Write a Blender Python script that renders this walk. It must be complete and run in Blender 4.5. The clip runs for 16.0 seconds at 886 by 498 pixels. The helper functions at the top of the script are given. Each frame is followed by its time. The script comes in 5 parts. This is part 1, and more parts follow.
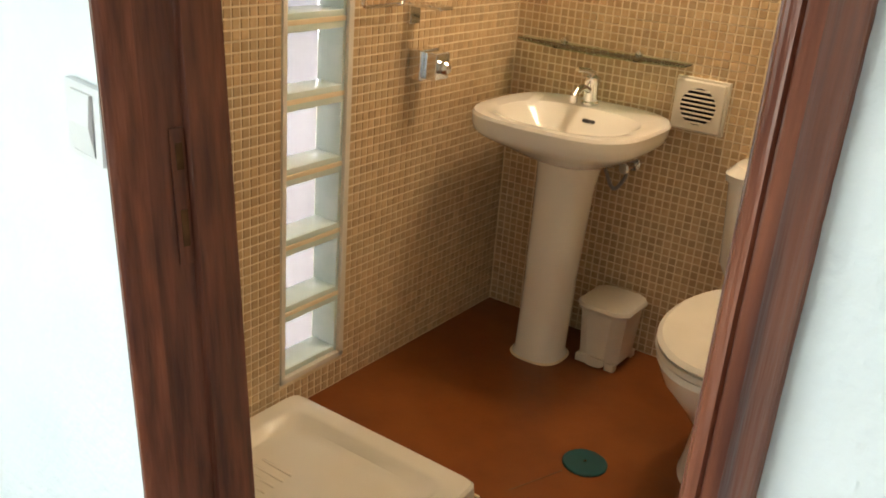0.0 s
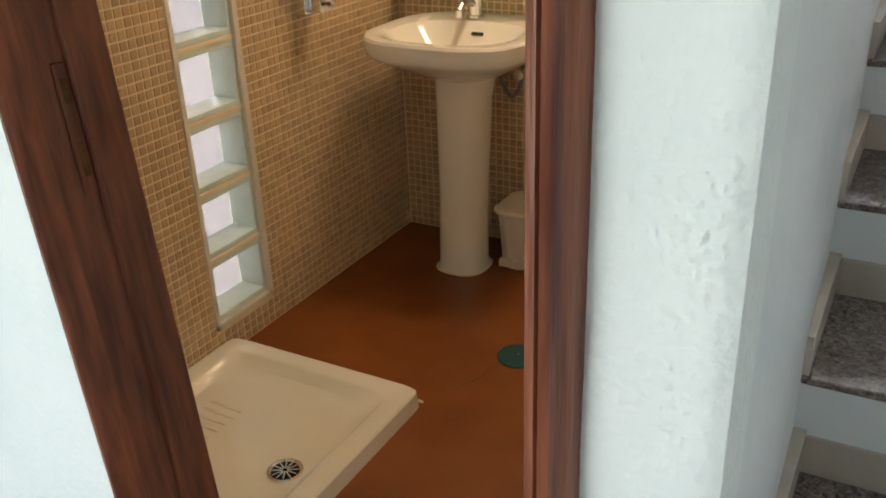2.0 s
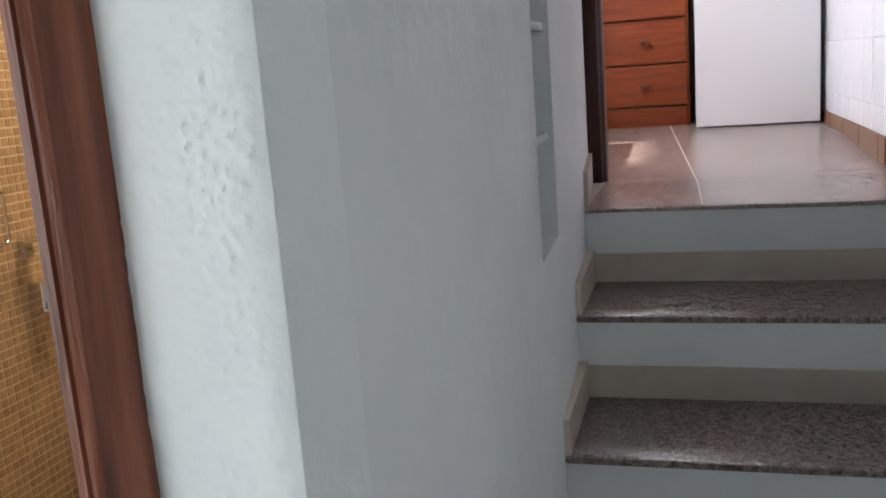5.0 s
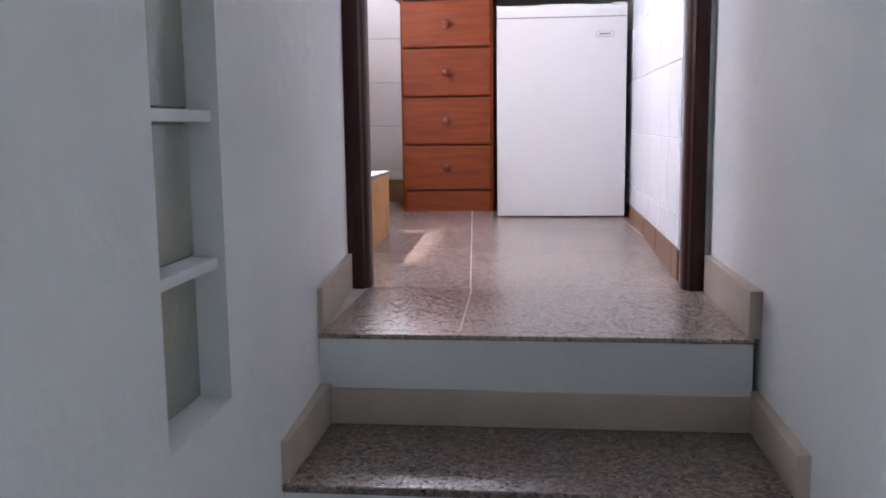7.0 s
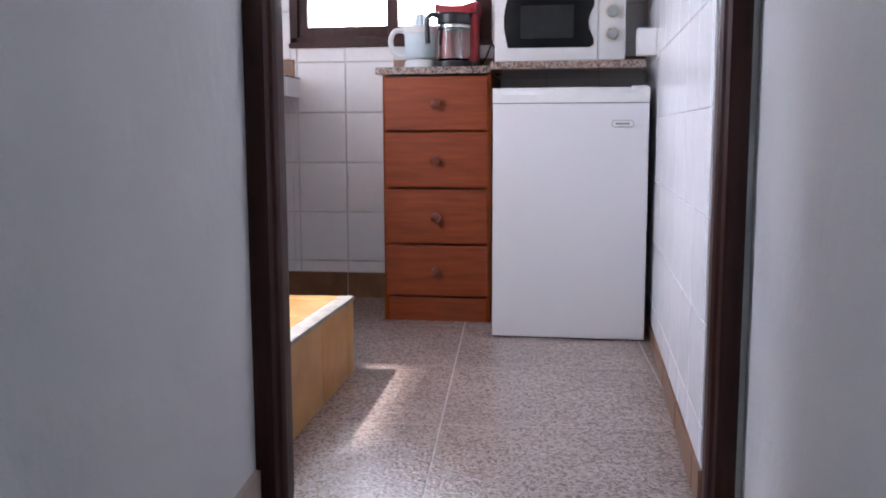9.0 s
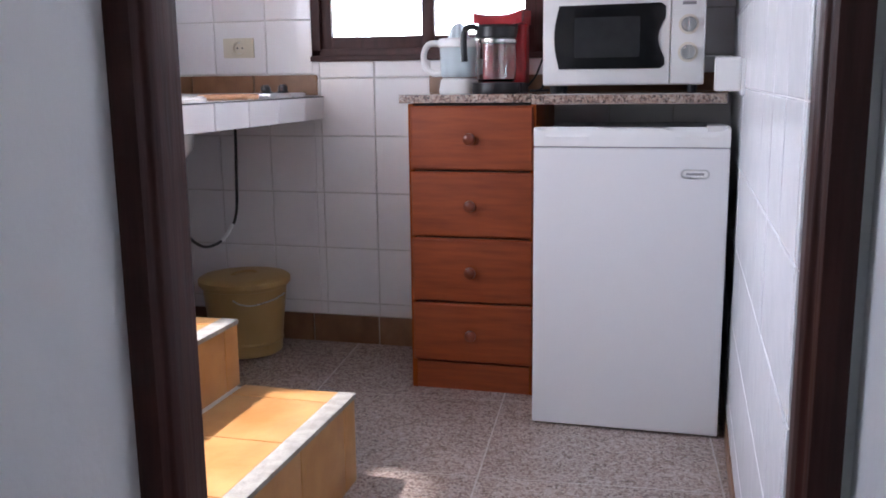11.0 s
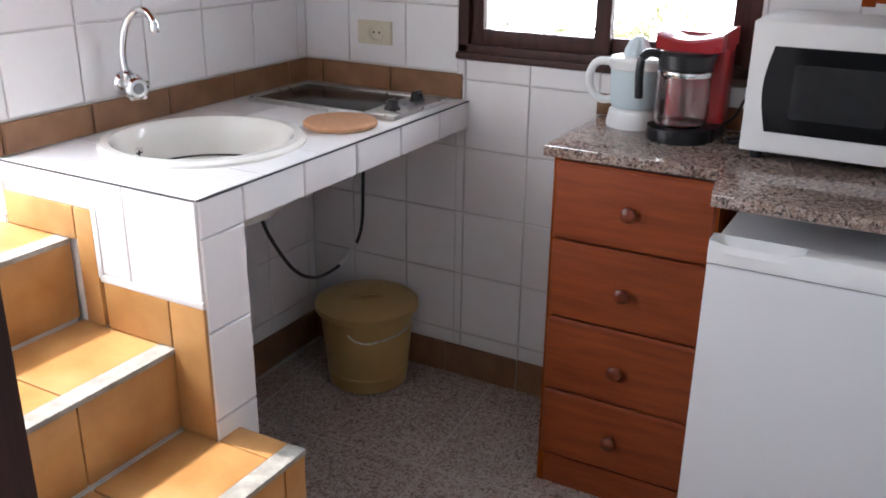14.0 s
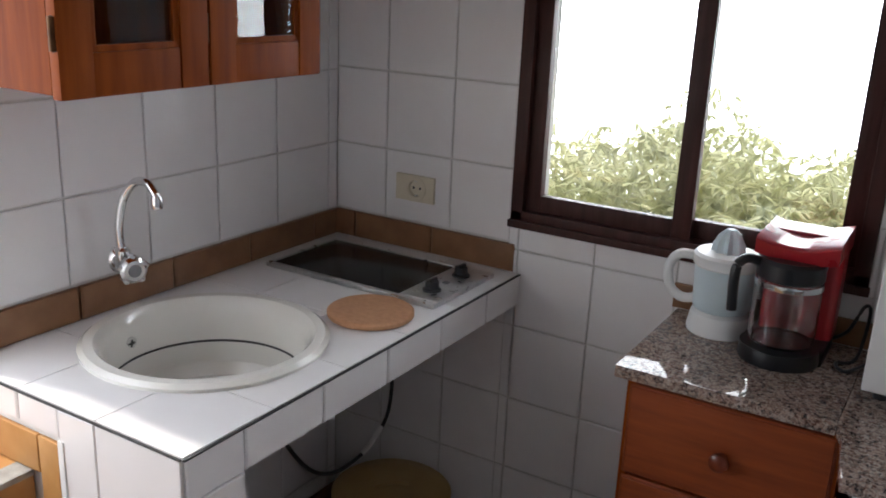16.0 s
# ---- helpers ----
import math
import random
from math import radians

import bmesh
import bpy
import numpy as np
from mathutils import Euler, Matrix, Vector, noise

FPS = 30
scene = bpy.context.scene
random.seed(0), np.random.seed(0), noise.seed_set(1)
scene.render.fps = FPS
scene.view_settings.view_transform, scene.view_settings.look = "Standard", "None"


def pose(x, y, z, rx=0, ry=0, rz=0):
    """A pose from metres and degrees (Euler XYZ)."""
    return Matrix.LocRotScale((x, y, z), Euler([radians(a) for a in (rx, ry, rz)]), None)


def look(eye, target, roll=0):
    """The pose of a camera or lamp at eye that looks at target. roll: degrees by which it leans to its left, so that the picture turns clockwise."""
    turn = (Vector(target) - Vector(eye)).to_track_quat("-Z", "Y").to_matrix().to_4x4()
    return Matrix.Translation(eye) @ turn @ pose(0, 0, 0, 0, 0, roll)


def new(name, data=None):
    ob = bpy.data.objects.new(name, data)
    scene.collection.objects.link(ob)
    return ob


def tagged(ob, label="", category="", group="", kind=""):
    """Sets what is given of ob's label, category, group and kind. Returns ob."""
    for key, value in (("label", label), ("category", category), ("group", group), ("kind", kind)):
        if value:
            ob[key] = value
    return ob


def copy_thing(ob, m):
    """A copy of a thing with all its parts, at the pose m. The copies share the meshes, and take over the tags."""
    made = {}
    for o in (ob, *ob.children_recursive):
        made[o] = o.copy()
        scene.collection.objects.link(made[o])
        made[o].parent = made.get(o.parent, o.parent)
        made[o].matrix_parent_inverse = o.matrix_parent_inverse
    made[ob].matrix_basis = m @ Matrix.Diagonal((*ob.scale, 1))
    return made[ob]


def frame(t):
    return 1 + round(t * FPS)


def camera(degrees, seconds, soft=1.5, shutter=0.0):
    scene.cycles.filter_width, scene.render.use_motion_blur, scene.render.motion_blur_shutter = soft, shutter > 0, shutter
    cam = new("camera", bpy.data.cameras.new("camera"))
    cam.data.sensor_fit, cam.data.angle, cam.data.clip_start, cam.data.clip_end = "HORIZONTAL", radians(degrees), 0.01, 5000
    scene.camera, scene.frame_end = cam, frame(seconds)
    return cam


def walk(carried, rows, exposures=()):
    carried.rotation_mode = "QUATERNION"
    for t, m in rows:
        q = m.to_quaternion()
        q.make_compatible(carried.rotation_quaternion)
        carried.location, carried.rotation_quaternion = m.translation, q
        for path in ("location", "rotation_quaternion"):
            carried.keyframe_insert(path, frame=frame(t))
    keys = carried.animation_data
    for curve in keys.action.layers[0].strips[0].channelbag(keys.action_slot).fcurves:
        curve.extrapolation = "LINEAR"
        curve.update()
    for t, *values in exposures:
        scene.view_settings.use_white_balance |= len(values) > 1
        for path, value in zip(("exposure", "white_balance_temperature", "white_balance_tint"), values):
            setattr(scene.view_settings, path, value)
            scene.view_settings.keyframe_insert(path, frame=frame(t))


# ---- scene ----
cam = camera(52.5, 16.0, soft=1.8)
EXPOSURES = [(0, 2.1, 6750, 12), (1.5, 1.9, 6750, 12), (3.5, 1.58, 6800, 17), (4.2, 1.5, 6700, 18), (6.5, 1.48, 6200, 24), (7.5, 1.3, 6150, 23), (9.0, 0.85, 5950, 22), (9.5, 0.82, 5900, 22), (12.0, 0.68, 5950, 18), (13.5, 0.58, 6100, 14), (14.5, 0.42, 6150, 14), (15.5, 0.0, 6250, 13), (16.0, -0.55, 6300, 13)]
PATH = [
    (0, (-0.33, -2.617, 0.291), (-1.375, -1.084, -0.457), 4.5),
    (0.5, (-0.312, -2.636, 0.28), (-1.33, -1.104, -0.504), 3.2),
    (1, (-0.28, -2.656, 0.268), (-1.263, -1.116, -0.547), 1.0),
    (1.5, (-0.255, -2.675, 0.259), (-1.198, -1.128, -0.589), -0.5),
    (2, (-0.236, -2.678, 0.26), (-1.129, -1.106, -0.595), -2.3),
    (2.5, (-0.223, -2.68, 0.271), (-1.054, -1.043, -0.523), -3.8),
    (3, (-0.208, -2.685, 0.288), (-0.976, -0.979, -0.419), -4.6),
    (3.5, (-0.194, -2.689, 0.306), (-0.909, -0.927, -0.313), -4.5),
    (4, (-0.175, -2.691, 0.327), (-0.839, -0.881, -0.204), -5.3),
    (6.3, (0.014, -2.323, 0.367), (-0.329, -0.374, 0.076), -1.1),
    (6.5, (0.028, -2.267, 0.377), (-0.272, -0.311, 0.086), -0.9),
    (7, (0.06, -2.135, 0.394), (-0.158, -0.166, 0.12), -0.7),
    (7.5, (0.101, -1.941, 0.418), (-0.075, 0.033, 0.145), -1.0),
    (8, (0.147, -1.722, 0.494), (-0.101, 0.247, 0.245), -0.4),
    (8.5, (0.177, -1.637, 0.622), (-0.106, 0.328, 0.384), -0.2),
    (9, (0.176, -1.521, 0.697), (-0.13, 0.438, 0.44), -0.2),
    (9.5, (0.186, -1.393, 0.767), (-0.173, 0.556, 0.5), -0.1),
    (12, (0.295, -0.705, 1.109), (-0.304, 1.139, 0.619), -1.0),
    (12.5, (0.288, -0.575, 1.193), (-0.375, 1.23, 0.643), -0.8),
    (13, (0.284, -0.412, 1.266), (-0.514, 1.318, 0.658), -0.5),
    (13.5, (0.275, -0.36, 1.359), (-0.617, 1.293, 0.671), -0.2),
    (14, (0.222, -0.291, 1.414), (-0.685, 1.342, 0.699), 0.7),
    (14.5, (0.124, -0.229, 1.457), (-0.705, 1.475, 0.816), 2.4),
    (15, (0.064, -0.164, 1.494), (-0.741, 1.566, 0.893), 2.7),
    (15.5, (0.011, -0.045, 1.525), (-0.836, 1.674, 0.952), 2.7),
    (16, (-0.03, 0.056, 1.59), (-1.014, 1.695, 1.003), 2.5),
]
walk(cam, [(t, look(eye, target, roll)) for t, eye, target, roll in PATH], EXPOSURES)

# ---- world, sun, light from real openings ----
world = bpy.data.worlds.new("sky")
scene.world = world
world.use_nodes = True
_n = world.node_tree.nodes
_sky = _n.new("ShaderNodeTexSky")
_sky.sky_type = "NISHITA"
_sky.sun_disc = False
_sky.sun_elevation = radians(58)
_sky.sun_rotation = radians(-100)
world.node_tree.links.new(_sky.outputs[0], _n["Background"].inputs[0])
_n["Background"].inputs[1].default_value = 0.15

SUN_WAY = Vector((0.131, 0.022, -0.24))
sun = new("sun", bpy.data.lights.new("sun", "SUN"))
sun.data.energy, sun.data.angle, sun.data.color = 5.0, radians(3.0), (1.0, 0.93, 0.82)
sun.matrix_world = look((-6, -1, 9), Vector((-6, -1, 9)) + SUN_WAY)


def area(name, eye, target, w, h, power, color):
    ob = new(name, bpy.data.lights.new(name, "AREA"))
    ob.data.shape, ob.data.size, ob.data.size_y, ob.data.energy, ob.data.color = "RECTANGLE", w, h, power, color
    ob.matrix_world = look(eye, target)
    return ob


area("hall_daylight", (-2.2, -4.6, 0.1), (-0.8, -2.2, -0.05), 1.6, 2.1, 13.5, (0.82, 0.97, 0.98))
area("terrace_daylight", (-1.70, 0.44, 1.40), (0.0, 0.55, 0.75), 0.70, 1.2, 15, (0.93, 0.96, 1.0))
area("bathroom_lamp_glow", (-1.12, -0.42, 0.95), (-1.3, -0.60, -0.6), 0.30, 0.30, 2.85, (1.0, 0.79, 0.53))


# ---- materials ----
def mat(name, color, rough=0.5, metal=0.0, color2=None, scale=8.0, stretch=(1, 1, 1), fine=0.0, bump=0.0, bump_scale=60.0,
        vary=0.0, island=False, coat=0.0, spread=(0.35, 0.65), transmission=0.0, ior=1.45, detail=5.0):
    """Principled surface: two-tone noise, fine grain, bump, and a random tone for each piece."""
    m = bpy.data.materials.new(name)
    m.use_nodes = True
    nt = m.node_tree
    p = nt.nodes["Principled BSDF"]
    p.inputs["Roughness"].default_value, p.inputs["Metallic"].default_value = rough, metal
    p.inputs["Coat Weight"].default_value, p.inputs["Coat Roughness"].default_value = coat, 0.08
    p.inputs["Transmission Weight"].default_value, p.inputs["IOR"].default_value = transmission, ior
    p.inputs["Base Color"].default_value = (*color, 1)
    tc = nt.nodes.new("ShaderNodeTexCoord")
    mp = nt.nodes.new("ShaderNodeMapping")
    mp.inputs["Scale"].default_value = stretch
    nt.links.new(tc.outputs["Object"], mp.inputs["Vector"])
    out = None
    if color2:
        nz = nt.nodes.new("ShaderNodeTexNoise")
        nz.inputs["Scale"].default_value, nz.inputs["Detail"].default_value = scale, detail
        nt.links.new(mp.outputs[0], nz.inputs["Vector"])
        rp = nt.nodes.new("ShaderNodeValToRGB")
        rp.color_ramp.elements[0].position, rp.color_ramp.elements[1].position = spread
        rp.color_ramp.elements[0].color, rp.color_ramp.elements[1].color = (*color, 1), (*color2, 1)
        nt.links.new(nz.outputs["Fac"], rp.inputs["Fac"])
        out = rp.outputs["Color"]
        mr = nt.nodes.new("ShaderNodeMapRange")
        mr.inputs["To Min"].default_value, mr.inputs["To Max"].default_value = max(0.02, rough - 0.07), min(1, rough + 0.10)
        nt.links.new(nz.outputs["Fac"], mr.inputs["Value"])
        nt.links.new(mr.outputs[0], p.inputs["Roughness"])
    if vary or fine:
        hs = nt.nodes.new("ShaderNodeHueSaturation")
        if out:
            nt.links.new(out, hs.inputs["Color"])
        else:
            hs.inputs["Color"].default_value = (*color, 1)
        mr = nt.nodes.new("ShaderNodeMapRange")
        mr.inputs["To Min"].default_value, mr.inputs["To Max"].default_value = 1 - max(vary, fine), 1 + max(vary, fine)
        if vary:
            src = nt.nodes.new("ShaderNodeNewGeometry").outputs["Random Per Island"] if island else nt.nodes.new("ShaderNodeObjectInfo").outputs["Random"]
        else:
            g = nt.nodes.new("ShaderNodeTexNoise")
            g.inputs["Scale"].default_value, g.inputs["Detail"].default_value = 180, 3
            nt.links.new(mp.outputs[0], g.inputs["Vector"])
            src = g.outputs["Fac"]
        nt.links.new(src, mr.inputs["Value"])
        nt.links.new(mr.outputs[0], hs.inputs["Value"])
        out = hs.outputs["Color"]
    if out:
        nt.links.new(out, p.inputs["Base Color"])
    if bump:
        b = nt.nodes.new("ShaderNodeTexNoise")
        b.inputs["Scale"].default_value, b.inputs["Detail"].default_value = bump_scale, 4
        nt.links.new(mp.outputs[0], b.inputs["Vector"])
        bp = nt.nodes.new("ShaderNodeBump")
        bp.inputs["Strength"].default_value, bp.inputs["Distance"].default_value = bump, 0.01
        nt.links.new(b.outputs["Fac"], bp.inputs["Height"])
        nt.links.new(bp.outputs["Normal"], p.inputs["Normal"])
    return m


def speckled(name, stops, scale, rough, bump=0.0, bump_scale=90):
    """Terrazzo or granite: chips of several colours, with a finer layer between."""
    m = bpy.data.materials.new(name)
    m.use_nodes = True
    nt = m.node_tree
    p = nt.nodes["Principled BSDF"]
    p.inputs["Roughness"].default_value = rough
    tc = nt.nodes.new("ShaderNodeTexCoord")
    cols = []
    for s in (scale, scale * 2.3):
        v = nt.nodes.new("ShaderNodeTexVoronoi")
        v.inputs["Scale"].default_value = s
        nt.links.new(tc.outputs["Object"], v.inputs["Vector"])
        sp = nt.nodes.new("ShaderNodeSeparateColor")
        nt.links.new(v.outputs["Color"], sp.inputs[0])
        rp = nt.nodes.new("ShaderNodeValToRGB")
        rp.color_ramp.interpolation = "CONSTANT"
        while len(rp.color_ramp.elements) < len(stops):
            rp.color_ramp.elements.new(0.5)
        for e, (pos, c) in zip(rp.color_ramp.elements, stops):
            e.position, e.color = pos, (*c, 1)
        nt.links.new(sp.outputs[0], rp.inputs["Fac"])
        cols.append(rp.outputs["Color"])
    mx = nt.nodes.new("ShaderNodeMix")
    mx.data_type = "RGBA"
    mx.inputs["Factor"].default_value = 0.45
    nt.links.new(cols[0], mx.inputs["A"])
    nt.links.new(cols[1], mx.inputs["B"])
    st = nt.nodes.new("ShaderNodeTexNoise")
    st.inputs["Scale"].default_value = 3.0
    nt.links.new(tc.outputs["Object"], st.inputs["Vector"])
    hs = nt.nodes.new("ShaderNodeHueSaturation")
    mr = nt.nodes.new("ShaderNodeMapRange")
    mr.inputs["To Min"].default_value, mr.inputs["To Max"].default_value = 0.8, 1.2
    nt.links.new(st.outputs["Fac"], mr.inputs["Value"])
    nt.links.new(mr.outputs[0], hs.inputs["Value"])
    nt.links.new(mx.outputs["Result"], hs.inputs["Color"])
    nt.links.new(hs.outputs["Color"], p.inputs["Base Color"])
    if bump:
        w = nt.nodes.new("ShaderNodeTexNoise")
        w.inputs["Scale"].default_value = bump_scale
        nt.links.new(tc.outputs["Object"], w.inputs["Vector"])
        bp = nt.nodes.new("ShaderNodeBump")
        bp.inputs["Strength"].default_value, bp.inputs["Distance"].default_value = bump, 0.01
        nt.links.new(w.outputs["Fac"], bp.inputs["Height"])
        nt.links.new(bp.outputs["Normal"], p.inputs["Normal"])
    return m


PLASTER = mat("white_plaster", (0.74, 0.76, 0.77), 0.85, color2=(0.80, 0.81, 0.81), scale=3, bump=0.25, bump_scale=22)
HALL_PLASTER = mat("hall_plaster", (0.76, 0.80, 0.79), 0.8, color2=(0.82, 0.84, 0.83), scale=4, bump=0.35, bump_scale=60)
WALL_TILE = mat("white_glazed_tile", (0.76, 0.74, 0.74), 0.09, color2=(0.80, 0.785, 0.78), scale=5, bump=0.035, bump_scale=14, vary=0.025)
WALL_TILE_PAINTED = mat("white_painted_tile", (0.78, 0.80, 0.82), 0.22, color2=(0.82, 0.83, 0.84), scale=5, bump=0.12, bump_scale=20, vary=0.02)
TILE_GROUT = mat("grey_grout", (0.56, 0.54, 0.52), 0.9, color2=(0.64, 0.62, 0.59), scale=20)
PALE_GROUT = mat("pale_grout", (0.72, 0.72, 0.72), 0.9, color2=(0.66, 0.65, 0.64), scale=20)
OCHRE_TILE = mat("ochre_clay_tile", (0.39, 0.185, 0.055), 0.38, color2=(0.51, 0.275, 0.10), scale=9, vary=0.10, bump=0.1, bump_scale=40)
BROWN_TILE = mat("brown_skirting_tile", (0.185, 0.090, 0.043), 0.32, color2=(0.255, 0.130, 0.065), scale=14, vary=0.08)
BEIGE_TILE = mat("beige_skirting_tile", (0.50, 0.42, 0.35), 0.4, color2=(0.56, 0.48, 0.41), scale=9, vary=0.05)
NOSING = mat("grey_cement_nosing", (0.24, 0.23, 0.21), 0.8, color2=(0.36, 0.35, 0.32), scale=30, bump=0.3, bump_scale=120)
TERRAZZO = speckled("terrazzo", [(0, (0.22, 0.155, 0.13)), (0.2, (0.34, 0.26, 0.23)), (0.45, (0.42, 0.345, 0.31)), (0.72, (0.50, 0.43, 0.39)), (0.92, (0.10, 0.075, 0.065))], 150, 0.13, 0.22, 110)
TREAD_TERRAZZO = speckled("dark_tread_terrazzo", [(0, (0.12, 0.085, 0.07)), (0.2, (0.20, 0.15, 0.13)), (0.45, (0.26, 0.205, 0.18)), (0.72, (0.34, 0.28, 0.25)), (0.90, (0.05, 0.04, 0.035))], 130, 0.10, 0.26, 120)
GRANITE = speckled("granite", [(0, (0.035, 0.032, 0.032)), (0.20, (0.27, 0.18, 0.145)), (0.42, (0.38, 0.29, 0.24)), (0.70, (0.46, 0.39, 0.34)), (0.88, (0.13, 0.07, 0.052))], 165, 0.03)
FLOOR_JOINT = mat("floor_joint", (0.46, 0.41, 0.37), 0.85, color2=(0.38, 0.33, 0.30), scale=30)
MOSAIC = mat("tan_mosaic", (0.48, 0.325, 0.175), 0.33, color2=(0.57, 0.41, 0.24), scale=30, vary=0.14, island=True)
MOSAIC_PIECE = mat("tan_mosaic_piece", (0.48, 0.325, 0.175), 0.33, color2=(0.57, 0.41, 0.24), scale=30, vary=0.14)
MOSAIC_GROUT = mat("cream_grout", (0.78, 0.66, 0.46), 0.85, color2=(0.84, 0.73, 0.54), scale=25)
CLAY_FLOOR = mat("red_clay_floor", (0.165, 0.042, 0.009), 0.30, color2=(0.26, 0.078, 0.018), scale=4.5, bump=0.06, bump_scale=30, spread=(0.3, 0.7))
DOOR_WOOD = mat("stained_door_wood", (0.075, 0.017, 0.008), 0.33, color2=(0.21, 0.060, 0.028), scale=8, stretch=(9, 9, 0.6), bump=0.25, bump_scale=14, spread=(0.32, 0.70))
TRIM_WOOD = mat("stained_trim_wood", (0.11, 0.027, 0.013), 0.33, color2=(0.30, 0.092, 0.044), scale=8, stretch=(9, 9, 0.6), bump=0.25, bump_scale=14, spread=(0.32, 0.70))
WORN_WOOD = mat("worn_door_wood", (0.34, 0.16, 0.085), 0.45, color2=(0.22, 0.085, 0.045), scale=7, stretch=(6, 6, 0.6), bump=0.2, bump_scale=14)
DARK_WOOD = mat("dark_painted_wood", (0.034, 0.010, 0.008), 0.42, color2=(0.062, 0.021, 0.017), scale=8, stretch=(8, 8, 0.6), bump=0.12, bump_scale=16)
DARK_WOOD.node_tree.nodes["Principled BSDF"].inputs["Specular IOR Level"].default_value = 0.28
CAB_WOOD = mat("orange_pine", (0.19, 0.030, 0.005), 0.5, color2=(0.29, 0.060, 0.011), scale=5, stretch=(1.2, 6, 12), coat=0.06, bump=0.04, bump_scale=20, spread=(0.3, 0.7))
CAB_WOOD_UP = mat("orange_pine_upright", (0.16, 0.030, 0.004), 0.40, color2=(0.27, 0.062, 0.009), scale=5, stretch=(8, 8, 0.8), coat=0.0, bump=0.04, bump_scale=20, spread=(0.3, 0.7))
CAB_WOOD_UP.node_tree.nodes["Principled BSDF"].inputs["Specular IOR Level"].default_value = 0.08
KNOB_WOOD = mat("knob_wood", (0.14, 0.024, 0.008), 0.3, coat=0.3, color2=(0.19, 0.036, 0.012), scale=30)
CERAMIC = mat("white_ceramic", (0.80, 0.77, 0.70), 0.10, coat=0.5, color2=(0.83, 0.80, 0.74), scale=3)
SINK_WHITE = mat("sink_enamel", (0.78, 0.76, 0.71), 0.16, coat=0.4, color2=(0.74, 0.72, 0.67), scale=6)
TRAY_WHITE = mat("shower_tray_enamel", (0.78, 0.73, 0.62), 0.16, coat=0.4, color2=(0.82, 0.77, 0.67), scale=4)
WHITE_PLASTIC = mat("white_plastic", (0.80, 0.80, 0.79), 0.35, color2=(0.76, 0.76, 0.75), scale=12)
WARM_PLASTIC = mat("ivory_plastic", (0.74, 0.69, 0.60), 0.38, color2=(0.70, 0.65, 0.56), scale=12)
CREAM_PLASTIC = mat("cream_socket_plastic", (0.62, 0.56, 0.43), 0.4, color2=(0.58, 0.52, 0.39), scale=12)
FRIDGE_WHITE = mat("fridge_enamel", (0.74, 0.74, 0.75), 0.30, fine=0.015, coat=0.1, bump=0.015, bump_scale=220)
SEAM = mat("dark_rubber_seam", (0.03, 0.03, 0.032), 0.7, color2=(0.05, 0.05, 0.05), scale=40)
BLACK_GLASS = mat("black_glass", (0.006, 0.006, 0.007), 0.10, coat=0.0, color2=(0.010, 0.010, 0.011), scale=10)
BLACK_GLASS.node_tree.nodes["Principled BSDF"].inputs["Specular IOR Level"].default_value = 0.25
HOB_GLASS = mat("hob_glass", (0.010, 0.009, 0.009), 0.14, color2=(0.018, 0.016, 0.015), scale=14)
HOB_GLASS.node_tree.nodes["Principled BSDF"].inputs["Specular IOR Level"].default_value = 0.15
BLACK_PLASTIC = mat("black_plastic", (0.012, 0.012, 0.014), 0.3, color2=(0.02, 0.02, 0.022), scale=30)
GREY_PLASTIC = mat("grey_plastic", (0.20, 0.20, 0.21), 0.4, color2=(0.26, 0.26, 0.27), scale=30)
RED_PLASTIC = mat("red_plastic", (0.30, 0.012, 0.018), 0.28, coat=0.3, color2=(0.36, 0.016, 0.022), scale=12)
CHROME = mat("chrome", (0.80, 0.80, 0.80), 0.10, metal=1.0, color2=(0.72, 0.72, 0.73), scale=25)
STEEL = mat("brushed_steel", (0.60, 0.60, 0.60), 0.28, metal=1.0, color2=(0.52, 0.52, 0.52), scale=40)
BRASS = mat("old_brass", (0.13, 0.07, 0.035), 0.45, metal=1.0, color2=(0.08, 0.04, 0.022), scale=30)
BIN_YELLOW = mat("mustard_plastic", (0.42, 0.27, 0.095), 0.42, color2=(0.47, 0.31, 0.115), scale=8)
CORK = mat("cork", (0.45, 0.23, 0.12), 0.75, color2=(0.52, 0.28, 0.15), scale=90, bump=0.15, bump_scale=150)
TEAL = mat("teal_plastic", (0.012, 0.070, 0.075), 0.35, color2=(0.018, 0.088, 0.092), scale=14)
GLASS = mat("clear_glass", (0.97, 0.99, 0.98), 0.0, transmission=1.0, ior=1.45)
GREEN_GLASS = mat("green_edge_glass", (0.70, 0.90, 0.80), 0.02, transmission=1.0, ior=1.45)
JUG_PLASTIC = mat("pale_blue_translucent_plastic", (0.72, 0.84, 0.88), 0.30, transmission=0.22, color2=(0.76, 0.87, 0.90), scale=10)
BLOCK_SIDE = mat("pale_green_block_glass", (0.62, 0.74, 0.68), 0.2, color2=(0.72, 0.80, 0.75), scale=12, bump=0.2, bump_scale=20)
NICHE_BACK = mat("niche_back_grey", (0.30, 0.33, 0.30), 0.22, color2=(0.42, 0.39, 0.32), scale=5, bump=0.3, bump_scale=25)
MIRROR = mat("mirror_silver", (0.90, 0.90, 0.90), 0.01, metal=1.0)
LEAF = mat("mango_leaf", (0.16, 0.20, 0.08), 0.45, color2=(0.46, 0.46, 0.27), scale=1.2, vary=0.35, island=True)


